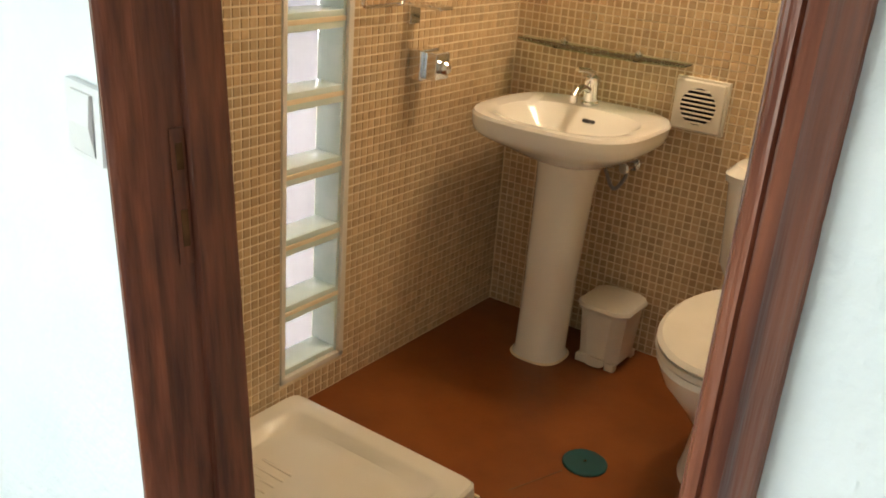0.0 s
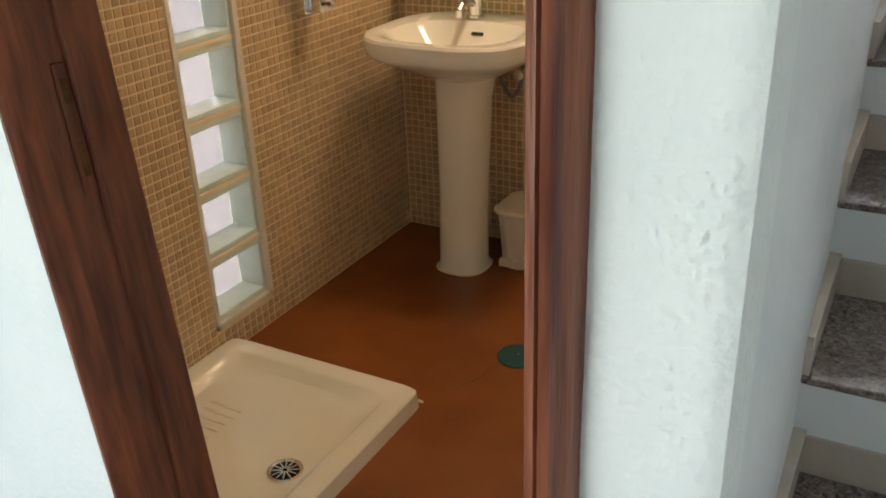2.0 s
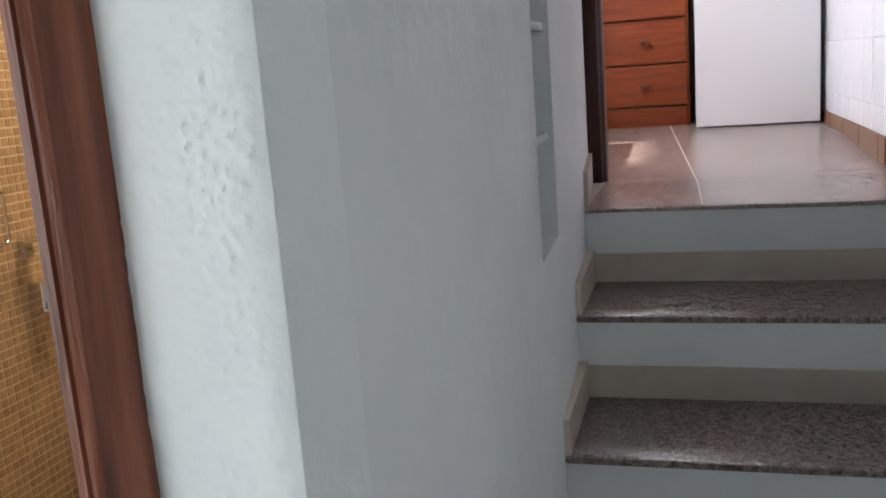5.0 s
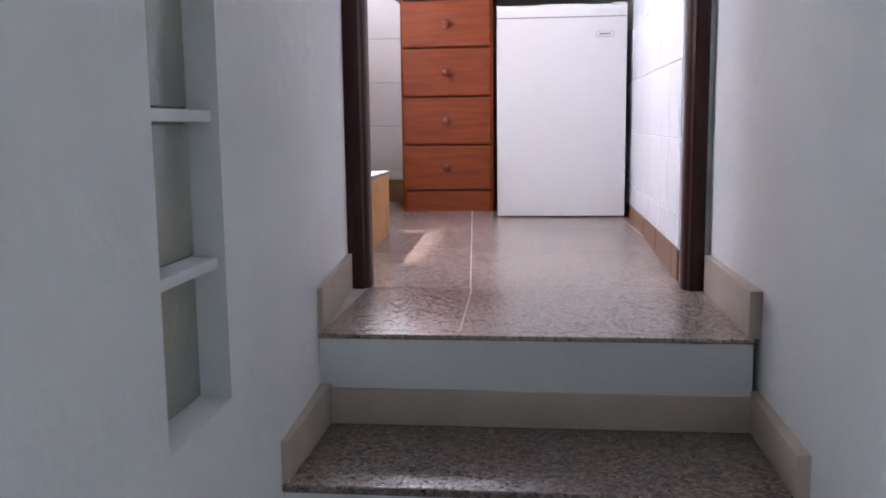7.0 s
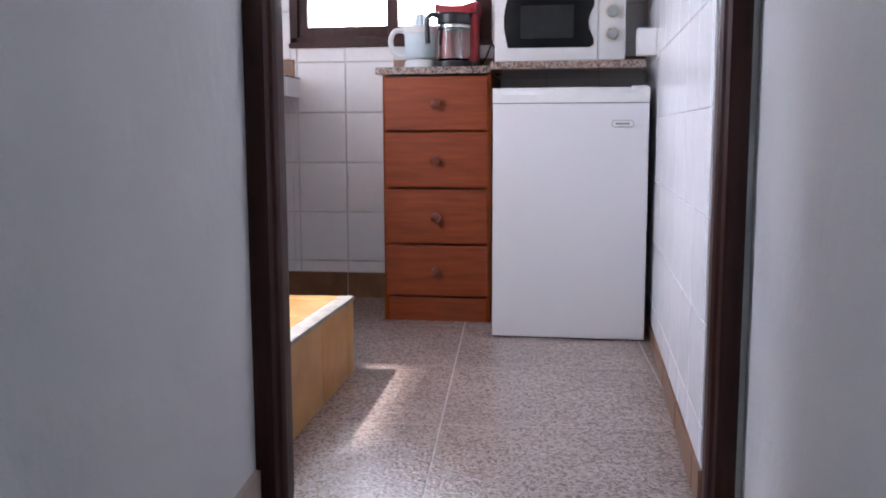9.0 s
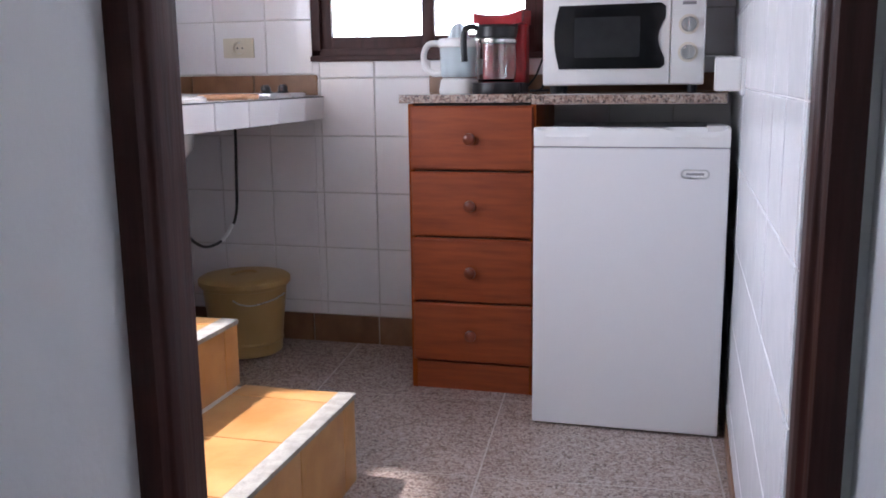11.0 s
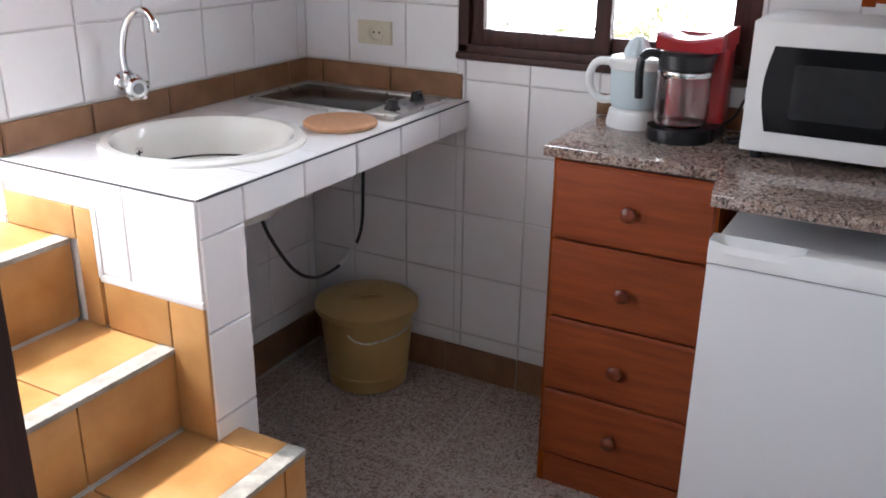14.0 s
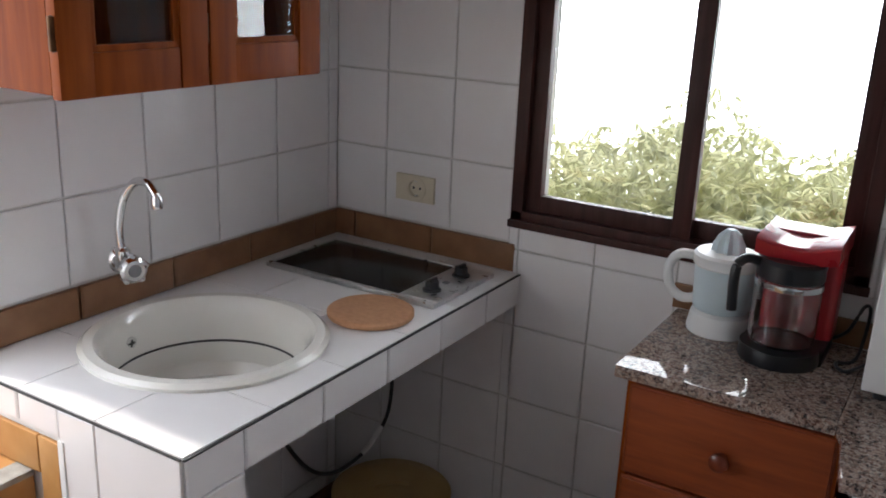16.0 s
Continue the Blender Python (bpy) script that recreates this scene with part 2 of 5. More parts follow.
def let_light_through(m, color, share):
    """Mixes a translucent layer into a thin material such as a leaf."""
    nt = m.node_tree
    tr = nt.nodes.new("ShaderNodeBsdfTranslucent")
    tr.inputs["Color"].default_value = (*color, 1)
    ms = nt.nodes.new("ShaderNodeMixShader")
    ms.inputs[0].default_value = share
    nt.links.new(nt.nodes["Principled BSDF"].outputs[0], ms.inputs[1])
    nt.links.new(tr.outputs[0], ms.inputs[2])
    nt.links.new(ms.outputs[0], nt.nodes["Material Output"].inputs[0])


let_light_through(LEAF, (0.78, 0.76, 0.46), 0.55)
BARK = mat("bark", (0.16, 0.11, 0.07), 0.9, color2=(0.24, 0.18, 0.12), scale=12, bump=0.5, bump_scale=30)
GROUND = mat("dry_ground", (0.22, 0.19, 0.12), 0.95, color2=(0.13, 0.15, 0.07), scale=0.7, bump=0.3, bump_scale=4)


def glow_pane(name, color):
    """Frosted glass that lets daylight through from behind."""
    m = bpy.data.materials.new(name)
    m.use_nodes = True
    nt = m.node_tree
    nt.nodes.remove(nt.nodes["Principled BSDF"])
    tr = nt.nodes.new("ShaderNodeBsdfTranslucent")
    gl = nt.nodes.new("ShaderNodeBsdfGlossy")
    nz = nt.nodes.new("ShaderNodeTexNoise")
    rp = nt.nodes.new("ShaderNodeValToRGB")
    nz.inputs["Scale"].default_value = 6
    rp.color_ramp.elements[0].color = (*color, 1)
    rp.color_ramp.elements[1].color = (*[min(1, c * 1.15) for c in color], 1)
    nt.links.new(nz.outputs["Fac"], rp.inputs["Fac"])
    nt.links.new(rp.outputs["Color"], tr.inputs["Color"])
    gl.inputs["Roughness"].default_value = 0.15
    ms = nt.nodes.new("ShaderNodeMixShader")
    ms.inputs[0].default_value = 0.06
    nt.links.new(tr.outputs[0], ms.inputs[1])
    nt.links.new(gl.outputs[0], ms.inputs[2])
    nt.links.new(ms.outputs[0], nt.nodes["Material Output"].inputs[0])
    return m


BLOCK_PANE = glow_pane("frosted_block_pane", (0.27, 0.26, 0.27))


def glowing(name, color, strength):
    m = bpy.data.materials.new(name)
    m.use_nodes = True
    p = m.node_tree.nodes["Principled BSDF"]
    p.inputs["Emission Color"].default_value, p.inputs["Emission Strength"].default_value = (*color, 1), strength
    return m


# emission of the backdrop card, set high so it lights the kitchen too
SKY_GLOW = glowing("glowing_sky_card", (0.94, 0.975, 1.0), 11.0)


# ---- shapes ----
def boxm(a, b, bevel=0.0, seg=2):
    bm = bmesh.new()
    bmesh.ops.create_cube(bm, size=1)
    for v in bm.verts:
        v.co = [(a[i] + b[i]) / 2 + v.co[i] * (b[i] - a[i]) for i in range(3)]
    if bevel:
        bmesh.ops.bevel(bm, geom=bm.edges[:], offset=bevel, segments=seg, profile=0.7, affect="EDGES")
    return bm


def prism(points, lo, hi, axis="z", bevel=0.0, seg=2):
    """A flat outline pushed from lo to hi along an axis; the outline is in the other two axes, in x, y, z order."""
    bm = bmesh.new()
    def at(p, h):
        return {"z": (p[0], p[1], h), "y": (p[0], h, p[1]), "x": (h, p[0], p[1])}[axis]
    low = [bm.verts.new(at(p, lo)) for p in points]
    top = [bm.verts.new(at(p, hi)) for p in points]
    bm.faces.new(low)
    bm.faces.new(top)
    n = len(points)
    for i in range(n):
        bm.faces.new((low[i], low[(i + 1) % n], top[(i + 1) % n], top[i]))
    bmesh.ops.recalc_face_normals(bm, faces=bm.faces[:])
    if bevel:
        bmesh.ops.bevel(bm, geom=bm.edges[:], offset=bevel, segments=seg, profile=0.7, affect="EDGES")
    return bm


def lathe(profile, at=(0, 0, 0), n=40, axis="z", sx=1.0, sy=1.0, caps=True):
    """Turn (radius, height) pairs about an axis through at."""
    bm = bmesh.new()
    rings = []
    for r, h in profile:
        ring = []
        for k in range(n if r > 1e-6 else 1):
            c, s = math.cos(2 * math.pi * k / n) * r * sx, math.sin(2 * math.pi * k / n) * r * sy
            p = {"z": (c, s, h), "y": (c, h, s), "x": (h, c, s)}[axis]
            ring.append(bm.verts.new([p[i] + at[i] for i in range(3)]))
        rings.append(ring)
    for a, b in zip(rings, rings[1:]):
        for k in range(n):
            f = [a[k % len(a)], a[(k + 1) % len(a)], b[(k + 1) % len(b)], b[k % len(b)]]
            f = list(dict.fromkeys(f))
            if len(f) > 2:
                bm.faces.new(f)
    for ring in (rings[0], rings[-1]):
        if caps and len(ring) > 2 and profile[0] != profile[-1]:
            bm.faces.new(ring)
    bmesh.ops.recalc_face_normals(bm, faces=bm.faces[:])
    return bm


def smooth_path(pts, n=6):
    pts = [Vector(p) for p in pts]
    out = []
    for i in range(len(pts) - 1):
        p0, p1, p2, p3 = pts[max(i - 1, 0)], pts[i], pts[i + 1], pts[min(i + 2, len(pts) - 1)]
        for k in range(n):
            t = k / n
            out.append(0.5 * ((2 * p1) + (p2 - p0) * t + (2 * p0 - 5 * p1 + 4 * p2 - p3) * t * t + (3 * p1 - p0 - 3 * p2 + p3) * t ** 3))
    return out + [pts[-1]]


def tube(pts, r, n=10, curve=True, closed=False):
    pts = smooth_path(pts) if curve else [Vector(p) for p in pts]
    bm = bmesh.new()
    rings = []
    for i, p in enumerate(pts):
        d = (pts[min(i + 1, len(pts) - 1)] - pts[max(i - 1, 0)]).normalized()
        side = d.cross(Vector((0.31, 0.21, 0.93))).normalized()
        up = d.cross(side)
        rr = r(i / (len(pts) - 1)) if callable(r) else r
        rings.append([bm.verts.new(p + (side * math.cos(2 * math.pi * k / n) + up * math.sin(2 * math.pi * k / n)) * rr) for k in range(n)])
    pairs = list(zip(rings, rings[1:])) + ([(rings[-1], rings[0])] if closed else [])
    for a, b in pairs:
        for k in range(n):
            bm.faces.new((a[k], a[(k + 1) % n], b[(k + 1) % n], b[k]))
    if not closed:
        bm.faces.new(rings[0])
        bm.faces.new(rings[-1])
    bmesh.ops.recalc_face_normals(bm, faces=bm.faces[:])
    return bm


def join(*bms):
    me = bpy.data.meshes.new("joined")
    out = bmesh.new()
    for b in bms:
        b.to_mesh(me)
        out.from_mesh(me)
        b.free()
    bpy.data.meshes.remove(me)
    return out


def rounded(x0, y0, x1, y1, r, n=6):
    pts = []
    for cx, cy, a in ((x1 - r, y1 - r, 0), (x0 + r, y1 - r, 90), (x0 + r, y0 + r, 180), (x1 - r, y0 + r, 270)):
        for k in range(n + 1):
            t = radians(a + 90 * k / n)
            pts.append((cx + r * math.cos(t), cy + r * math.sin(t)))
    return pts


HOME = {}


def thing(name, at, label, category, group="", kind=""):
    ob = new(name)
    ob.location = at
    ob.empty_display_size = 0.05
    HOME[ob] = Matrix.Translation(at)
    return tagged(ob, label, category, group, kind)


def part(name, bm, material, parent=None, label="", m=None, smooth=True):
    """Links a bmesh as one mesh object, under a thing or a part if one is given. Coordinates are the world's."""
    if m is not None:
        bmesh.ops.transform(bm, matrix=m, verts=bm.verts[:])
    me = bpy.data.meshes.new(name)
    bm.to_mesh(me)
    bm.free()
    if smooth:
        me.shade_smooth()
        me.set_sharp_from_angle(angle=radians(35))
    me.materials.append(material)
    ob = new(name, me)
    HOME[ob] = Matrix.Identity(4)
    if parent:
        ob.parent = parent
        ob.matrix_parent_inverse = HOME[parent].inverted()
        HOME[ob] = Matrix.Identity(4)
    if label:
        tagged(ob, label)
    return ob


def structure(name, bm, material, label, m=None, category=""):
    return tagged(part(name, bm, material, None, label, m), kind="structure", category=category or name.split("_")[0])


def clip(poly, x0, y0, x1, y1):
    for ax, lim, sg in ((0, x0, 1), (0, x1, -1), (1, y0, 1), (1, y1, -1)):
        out = []
        for i, p in enumerate(poly):
            q = poly[(i + 1) % len(poly)]
            a, b = sg * (p[ax] - lim), sg * (q[ax] - lim)
            if a >= 0:
                out.append(p)
            if (a > 0 > b) or (a < 0 < b):
                t = a / (a - b)
                out.append((p[0] + (q[0] - p[0]) * t, p[1] + (q[1] - p[1]) * t))
        poly = out
        if len(poly) < 3:
            return []
    return poly


def slab(poly, depth, edge):
    """A tile on the plane z = 0 with chamfered rim, rising to depth."""
    cx, cy = sum(p[0] for p in poly) / len(poly), sum(p[1] for p in poly) / len(poly)
    n = len(poly)
    size = min(max(p[0] for p in poly) - min(p[0] for p in poly), max(p[1] for p in poly) - min(p[1] for p in poly))
    k = max(0.0, 1 - 2 * edge / max(size, 1e-4))
    vs = [(x, y, 0) for x, y in poly] + [(x, y, depth * 0.7) for x, y in poly] + [(cx + (x - cx) * k, cy + (y - cy) * k, depth) for x, y in poly]
    fs = [tuple(range(2 * n, 3 * n))]
    for r in (0, n):
        fs += [(r + i, r + (i + 1) % n, r + n + (i + 1) % n, r + n + i) for i in range(n)]
    return vs, fs


SHARED = {}


def lay_tiles(parent, m, rects, origin, pitch, gap, depth, material, name="tile", angle=0.0, edge=0.0015, wob=0.0):
    """Tiles on a wall or floor: m takes (u, v, out) to the world. Each tile is one object; whole ones share a mesh."""
    ca, sa = math.cos(radians(angle)), math.sin(radians(angle))
    rnd = random.Random(5)
    made = 0
    for u0, v0, u1, v1 in rects:
        big = abs(u1 - u0) + abs(v1 - v0) + 2
        ni, nj = int(big / pitch[0]) + 2, int(big / pitch[1]) + 2
        ci, cj = round(((u0 + u1) / 2 - origin[0]) / pitch[0]), round(((v0 + v1) / 2 - origin[1]) / pitch[1])
        for i in range(ci - ni, ci + ni):
            for j in range(cj - nj, cj + nj):
                a, b = i * pitch[0] + gap / 2, j * pitch[1] + gap / 2
                w, h = pitch[0] - gap, pitch[1] - gap
                q = [(origin[0] + ca * x - sa * y, origin[1] + sa * x + ca * y) for x, y in ((a, b), (a + w, b), (a + w, b + h), (a, b + h))]
                c = clip(q, u0, v0, u1, v1)
                if not c:
                    continue
                du, dv = max(p[0] for p in c) - min(p[0] for p in c), max(p[1] for p in c) - min(p[1] for p in c)
                if du < 0.006 or dv < 0.006:
                    continue
                u, v = c[0]
                key = (material.name, depth, tuple((round(x - u, 4), round(y - v, 4)) for x, y in c))
                if key not in SHARED:
                    me = bpy.data.meshes.new(name)
                    vs, fs = slab([(x - u, y - v) for x, y in c], depth, edge)
                    me.from_pydata(vs, [], fs)
                    me.materials.append(material)
                    SHARED[key] = me
                ob = new(name, SHARED[key])
                ob.parent = parent
                ob.matrix_parent_inverse = HOME[parent].inverted()
                tilt = pose(0, 0, 0, rnd.uniform(-wob, wob), rnd.uniform(-wob, wob), 0)
                ob.matrix_basis = m @ Matrix.Translation((u, v, 0)) @ tilt
                made += 1
    return made


def plane_frame(at, u, v):
    """Matrix that takes (u, v, out) to the world."""
    u, v = Vector(u).normalized(), Vector(v).normalized()
    w = u.cross(v)
    m = Matrix((u, v, w)).transposed().to_4x4()
    m.translation = at
    return m

# ---- structure: stairs and landing ----
RISE, RUN, Y0 = 0.178, 0.303, -0.485
XR, XK, YB = 0.447, 0.400, 1.905
LOW, BATH = -1.068, -1.010
TOP = 2.55
SLOPE = 0.027


def stair_left(y):
    return -0.365 + (y + 0.5) * (0.055 / -1.7) if y < -0.5 else -0.365 - (y + 0.5) * 0.088


kitchen_floor = structure("floor_kitchen", join(boxm((-0.40, Y0 + 0.03, -0.16), (XR, 0.0, -0.0012)), prism([(0.0, -0.16), (YB, -0.16), (YB, YB * SLOPE - 0.0012), (0.0, -0.0012)], -1.60, XR, "x")), FLOOR_JOINT, "pale cement bed under speckled terrazzo kitchen tiles")
for k in range(0, 6):
    yn, z = Y0 - RUN * k, -RISE * k
    xl, xr = stair_left(yn), XR + 0.008 * k
    st = thing("stair_step", (0.04, yn, z - RISE), "stair step with speckled terrazzo tread and white riser", "stair step", "steps of the indoor staircase")
    part("riser", boxm((xl, yn + 0.006, z - RISE), (xr, yn + 0.05, z - (0.014 if k else 0.010)), 0.003), PLASTER, st, "white painted riser")
    if k:
        part("tread", boxm((xl, yn, z - 0.014), (xr, yn + RUN + 0.012, z), 0.005, 3), TREAD_TERRAZZO, st, "speckled brown terrazzo tread")
        part("back_skirting", boxm((xl + 0.011, yn + RUN - 0.001, z), (xr - 0.011, yn + RUN + 0.012, z + 0.070), 0.003), BEIGE_TILE, st, "beige tile strip")
        ylo = yn + 0.004
        for x0, x1 in ((stair_left(yn + RUN) - 0.02, stair_left(yn) + 0.011), (xr - 0.011, xr + 0.02)):
            part("side_skirting", prism([(ylo, z), (yn + RUN + 0.012, z), (yn + RUN + 0.012, z + 0.078), (ylo, z + 0.070)], x0, x1, "x", 0.002), BEIGE_TILE, st, "beige tile strip")
    else:
        part("nosing", boxm((xl, yn, -0.010), (xr, yn + 0.035, 0.0), 0.004, 3), TERRAZZO, st, "speckled terrazzo nosing")
        part("side_skirting", prism([(stair_left(yn) + 0.011, yn + 0.004), (stair_left(-0.02) + 0.011, -0.018), (-0.43, -0.018), (-0.43, yn + 0.004)], 0, 0.088, "z", 0.003), BEIGE_TILE, st, "beige tile strip")
        part("side_skirting", boxm((XR - 0.011, yn + 0.004, 0), (XR + 0.02, -0.018, 0.088), 0.003), BEIGE_TILE, st, "beige tile strip")

structure("floor_hall", boxm((-3.2, -4.7, LOW - 0.12), (1.4, -1.98, LOW)), TERRAZZO, "speckled terrazzo floor of the lower hall")

# stair walls
def left_wall_piece(y0, y1, z0, z1, x_in=None):
    pts = [(stair_left(y0) if x_in is None else x_in, y0), (stair_left(y1) if x_in is None else x_in, y1), (-0.43, y1), (-0.43, y0)]
    return prism(pts, z0, z1)


NY0, NY1, NZ0, NZ1 = -1.236, -1.018, 0.038, 0.985
structure("wall_stair_west", join(
    left_wall_piece(-2.10, NY0, LOW - 0.1, TOP), left_wall_piece(NY1, -0.5, LOW - 0.1, TOP), left_wall_piece(-0.5, 0.0, LOW - 0.1, TOP),
    left_wall_piece(NY0, NY1, LOW - 0.1, NZ0), left_wall_piece(NY0, NY1, NZ1, TOP)), PLASTER, "uneven white plaster wall beside the stairs")
structure("wall_stair_east", prism([(XR, 0.1), (XR + 0.05, -2.2), (XR + 0.05, -4.7), (1.6, -4.7), (1.6, 0.1)], LOW - 0.1, TOP), PLASTER, "smooth white plaster wall beside the stairs")

# shallow niche: its back is made up of dark grey-green blocks between protruding ledges
nb = thing("glass_block_panel", (-0.43, -1.1, NZ0), "narrow niche with white ledges in the stair wall", "glass block")
for i in range(5):
    z = NZ0 + 0.003 + 0.188 * i
    xi = stair_left(-1.1) - 0.042
    part("glass_block", boxm((xi - 0.05, NY0 + 0.004, z), (xi, NY1 - 0.004, z + 0.172), 0.008, 3), NICHE_BACK, nb, "dark grey-green niche back")
    part("niche_ledge", boxm((xi - 0.05, NY0 + 0.002, z + 0.172), (xi + 0.030, NY1 - 0.002, z + 0.187), 0.004), PLASTER, nb, "white ledge of the niche")

# ---- structure: hall wall with the bathroom door ----
DOOR = pose(-0.31, -2.205, 0, 0, 0, -9.4)
def rough_wall(u0, u1, z0, z1, cell, lump):
    bm = bmesh.new()
    nu, nz = max(2, int((u1 - u0) / cell)), int((z1 - z0) / cell)
    grid = []
    for j in range(nz + 1):
        row = []
        for i in range(nu + 1):
            u, z = u0 + (u1 - u0) * i / nu, z0 + (z1 - z0) * j / nz
            a = noise.noise(Vector((u * 200, z * 150, 1.7))) + 0.6 * noise.noise(Vector((u * 260, z * 220, 6.1)))
            g = min(1.0, max(0.38, 0.60 + 1.0 * noise.noise(Vector((u * 10, z * 7, 4.2))))) * (0.45 + 0.75 * min(1.0, max(0.0, (u + 0.10) / 0.055))) * min(1.0, max(0.25, -u / 0.02))
            d = (max(0.0, a + 0.1) * 0.0034 * g + noise.noise(Vector((u * 14, z * 14, 9))) * 0.0012) * lump
            e = max(0.0, u + 0.020)
            row.append(bm.verts.new((u, -d + e * e * 18, z)))
        grid.append(row)
    for j in range(nz):
        for i in range(nu):
            bm.faces.new((grid[j][i], grid[j][i + 1], grid[j + 1][i + 1], grid[j + 1][i]))
    return bm


OL, OR = -0.750, -0.143
hall_wall = structure("wall_hall_north", join(
    prism([(OR + 0.02, 0.006), (-0.0016, 0.006), (-0.0200, 0.104), (OR + 0.02, 0.104)], LOW - 0.1, TOP),
    prism([(-3.2, LOW - 0.1), (OL - 0.02 + 0.095, LOW - 0.1), (OL - 0.13, 1.02), (OL - 0.13, TOP), (-3.2, TOP)], 0, 0.09, "y"), boxm((OL - 0.13, 0, 1.02), (OR + 0.02, 0.09, TOP))), HALL_PLASTER, "white plaster hall wall around the bathroom door", DOOR)
rough = part("stucco", rough_wall(OR + 0.03, -0.0010, -0.45, 0.62, 0.0019, 1.0), HALL_PLASTER, hall_wall, "rough lumpy white stucco", DOOR)
part("stucco", join(rough_wall(OR + 0.03, -0.0010, LOW, -0.45, 0.009, 1.0), rough_wall(OR + 0.03, -0.0010, 0.62, TOP, 0.009, 1.0)), HALL_PLASTER, hall_wall, "rough lumpy white stucco", DOOR)

# bathroom door frame
LEAN = Matrix.Identity(4)
LEAN[0][2], LEAN[0][3] = -0.095, -0.0095
df = thing("bathroom_door_frame", DOOR @ Vector((-0.45, 0.04, LOW)), "red-brown stained wooden bathroom door frame with grooved trim", "door frame")
def trim_profile(x, s, w):
    """Thick grooved trim: x at the opening side, s the way outwards."""
    ys = ((0.0, 0.0), (0.0, -0.029), (0.05, -0.034), (0.14, -0.037), (0.36, -0.036), (0.39, -0.0325), (0.45, -0.0325), (0.48, -0.0355), (0.72, -0.032), (0.80, -0.025), (0.88, -0.020), (1.0, -0.014), (1.0, 0.0))
    return [(x + s * w * a, y) for a, y in ys]


for x, s, w in ((OL, -1, 0.024), (OR + 0.016, 1, 0.027)):
    at = DOOR @ LEAN if s < 0 else DOOR
    part("trim", prism(trim_profile(x, s, w), LOW, 1.06, "z"), TRIM_WOOD, df, "red-brown grooved trim", at)
    if s < 0:
        part("outer_bead", prism([(x - w, 0.0), (x - w, -0.012), (x - w - 0.003, -0.013), (x - w - 0.006, -0.009), (x - w - 0.007, 0.0)], LOW, 1.06, "z"), WORN_WOOD, df, "worn paler outer bead", at)
    xj = OL if s < 0 else OR
    back = xj + 0.010 if s < 0 else xj + 0.004
    jamb = part("jamb", prism([(xj + s * 0.022, 0.0), (xj + s * 0.022, 0.092), (back, 0.092), (back, 0.045), (xj, 0.043), (xj, 0.0)], LOW, 1.02, "z", 0.002), DOOR_WOOD, df, "dark red-brown jamb with a rebate", at)
    if s < 0:
        part("strike_plate", boxm((xj + 0.0003, 0.026, -0.100), (xj + 0.0025, 0.0425, 0.045), 0.0008), DOOR_WOOD, jamb, "stained strike plate", at)
        for z0, z1 in ((0.002, 0.030), (-0.080, -0.040)):
            part("latch_hole", boxm((xj + 0.0020, 0.031, z0), (xj + 0.0034, 0.039, z1), 0.0006), BRASS, jamb, "dull brass latch slot", at)
part("head", boxm((OL - 0.12, 0, 1.0), (OR + 0.02, 0.092, 1.02)), DOOR_WOOD, df, "", DOOR)
part("head_trim", boxm((OL - 0.152, -0.018, 1.0), (OR + 0.044, 0, 1.06), 0.004), DOOR_WOOD, df, "", DOOR)

sw = thing("light_switch", DOOR @ Vector((-0.875, 0, 0.035)), "white plastic wall light switch with a rocker", "light switch")
part("plate", boxm((-0.918, -0.011, -0.012), (-0.836, 0.0, 0.072), 0.004), WHITE_PLASTIC, sw, "", DOOR)
part("rocker", prism([(-0.011, -0.004), (-0.011, 0.064), (-0.015, 0.064), (-0.018, 0.030), (-0.012, -0.004)], -0.898, -0.850, "x", 0.0015), WHITE_PLASTIC, sw, "white rocker", DOOR)

# ---- structure: hall shell ----
structure("wall_hall_west", boxm((-3.3, -4.7, LOW - 0.1), (-3.2, -1.7, TOP)), HALL_PLASTER, "white plaster wall of the hall")
structure("wall_hall_south", join(boxm((-3.3, -4.8, LOW - 0.1), (-3.1, -4.7, TOP)), boxm((-1.4, -4.8, LOW - 0.1), (1.6, -4.7, TOP)), boxm((-3.1, -4.8, 1.2), (-1.4, -4.7, TOP))), HALL_PLASTER, "white plaster wall of the hall with a wide doorway")
structure("ceiling_hall", boxm((-3.3, -4.8, TOP), (1.6, 0.1, TOP + 0.1)), PLASTER, "white plaster ceiling over hall and stairs")

# ---- structure: bathroom ----
BX, BY, BT = -1.775, -0.190, 1.25
GY0, GY1, GZ0 = -1.190, -0.955, -0.925
bath_left = structure("wall_bath_west", join(
    boxm((BX - 0.10, -2.15, BATH - 0.1), (BX, GY0, BT)), boxm((BX - 0.10, GY1, BATH - 0.1), (BX, BY, BT)),
    boxm((BX - 0.10, GY0, BATH - 0.1), (BX, GY1, GZ0))), MOSAIC_GROUT, "bathroom wall of small tan mosaic tiles in cream grout")
bath_back = structure("wall_bath_north", boxm((BX - 0.10, BY, BATH - 0.1), (-0.43, BY + 0.10, BT)), MOSAIC_GROUT, "bathroom wall of small tan mosaic tiles in cream grout")
structure("wall_bath_east", boxm((-0.455, -1.95, BATH - 0.1), (-0.432, BY, BT)), MOSAIC_GROUT, "cream bathroom wall")
structure("floor_bathroom", boxm((BX, -2.15, BATH - 0.10), (-0.435, BY, BATH)), CLAY_FLOOR, "stained red-brown clay bathroom floor")
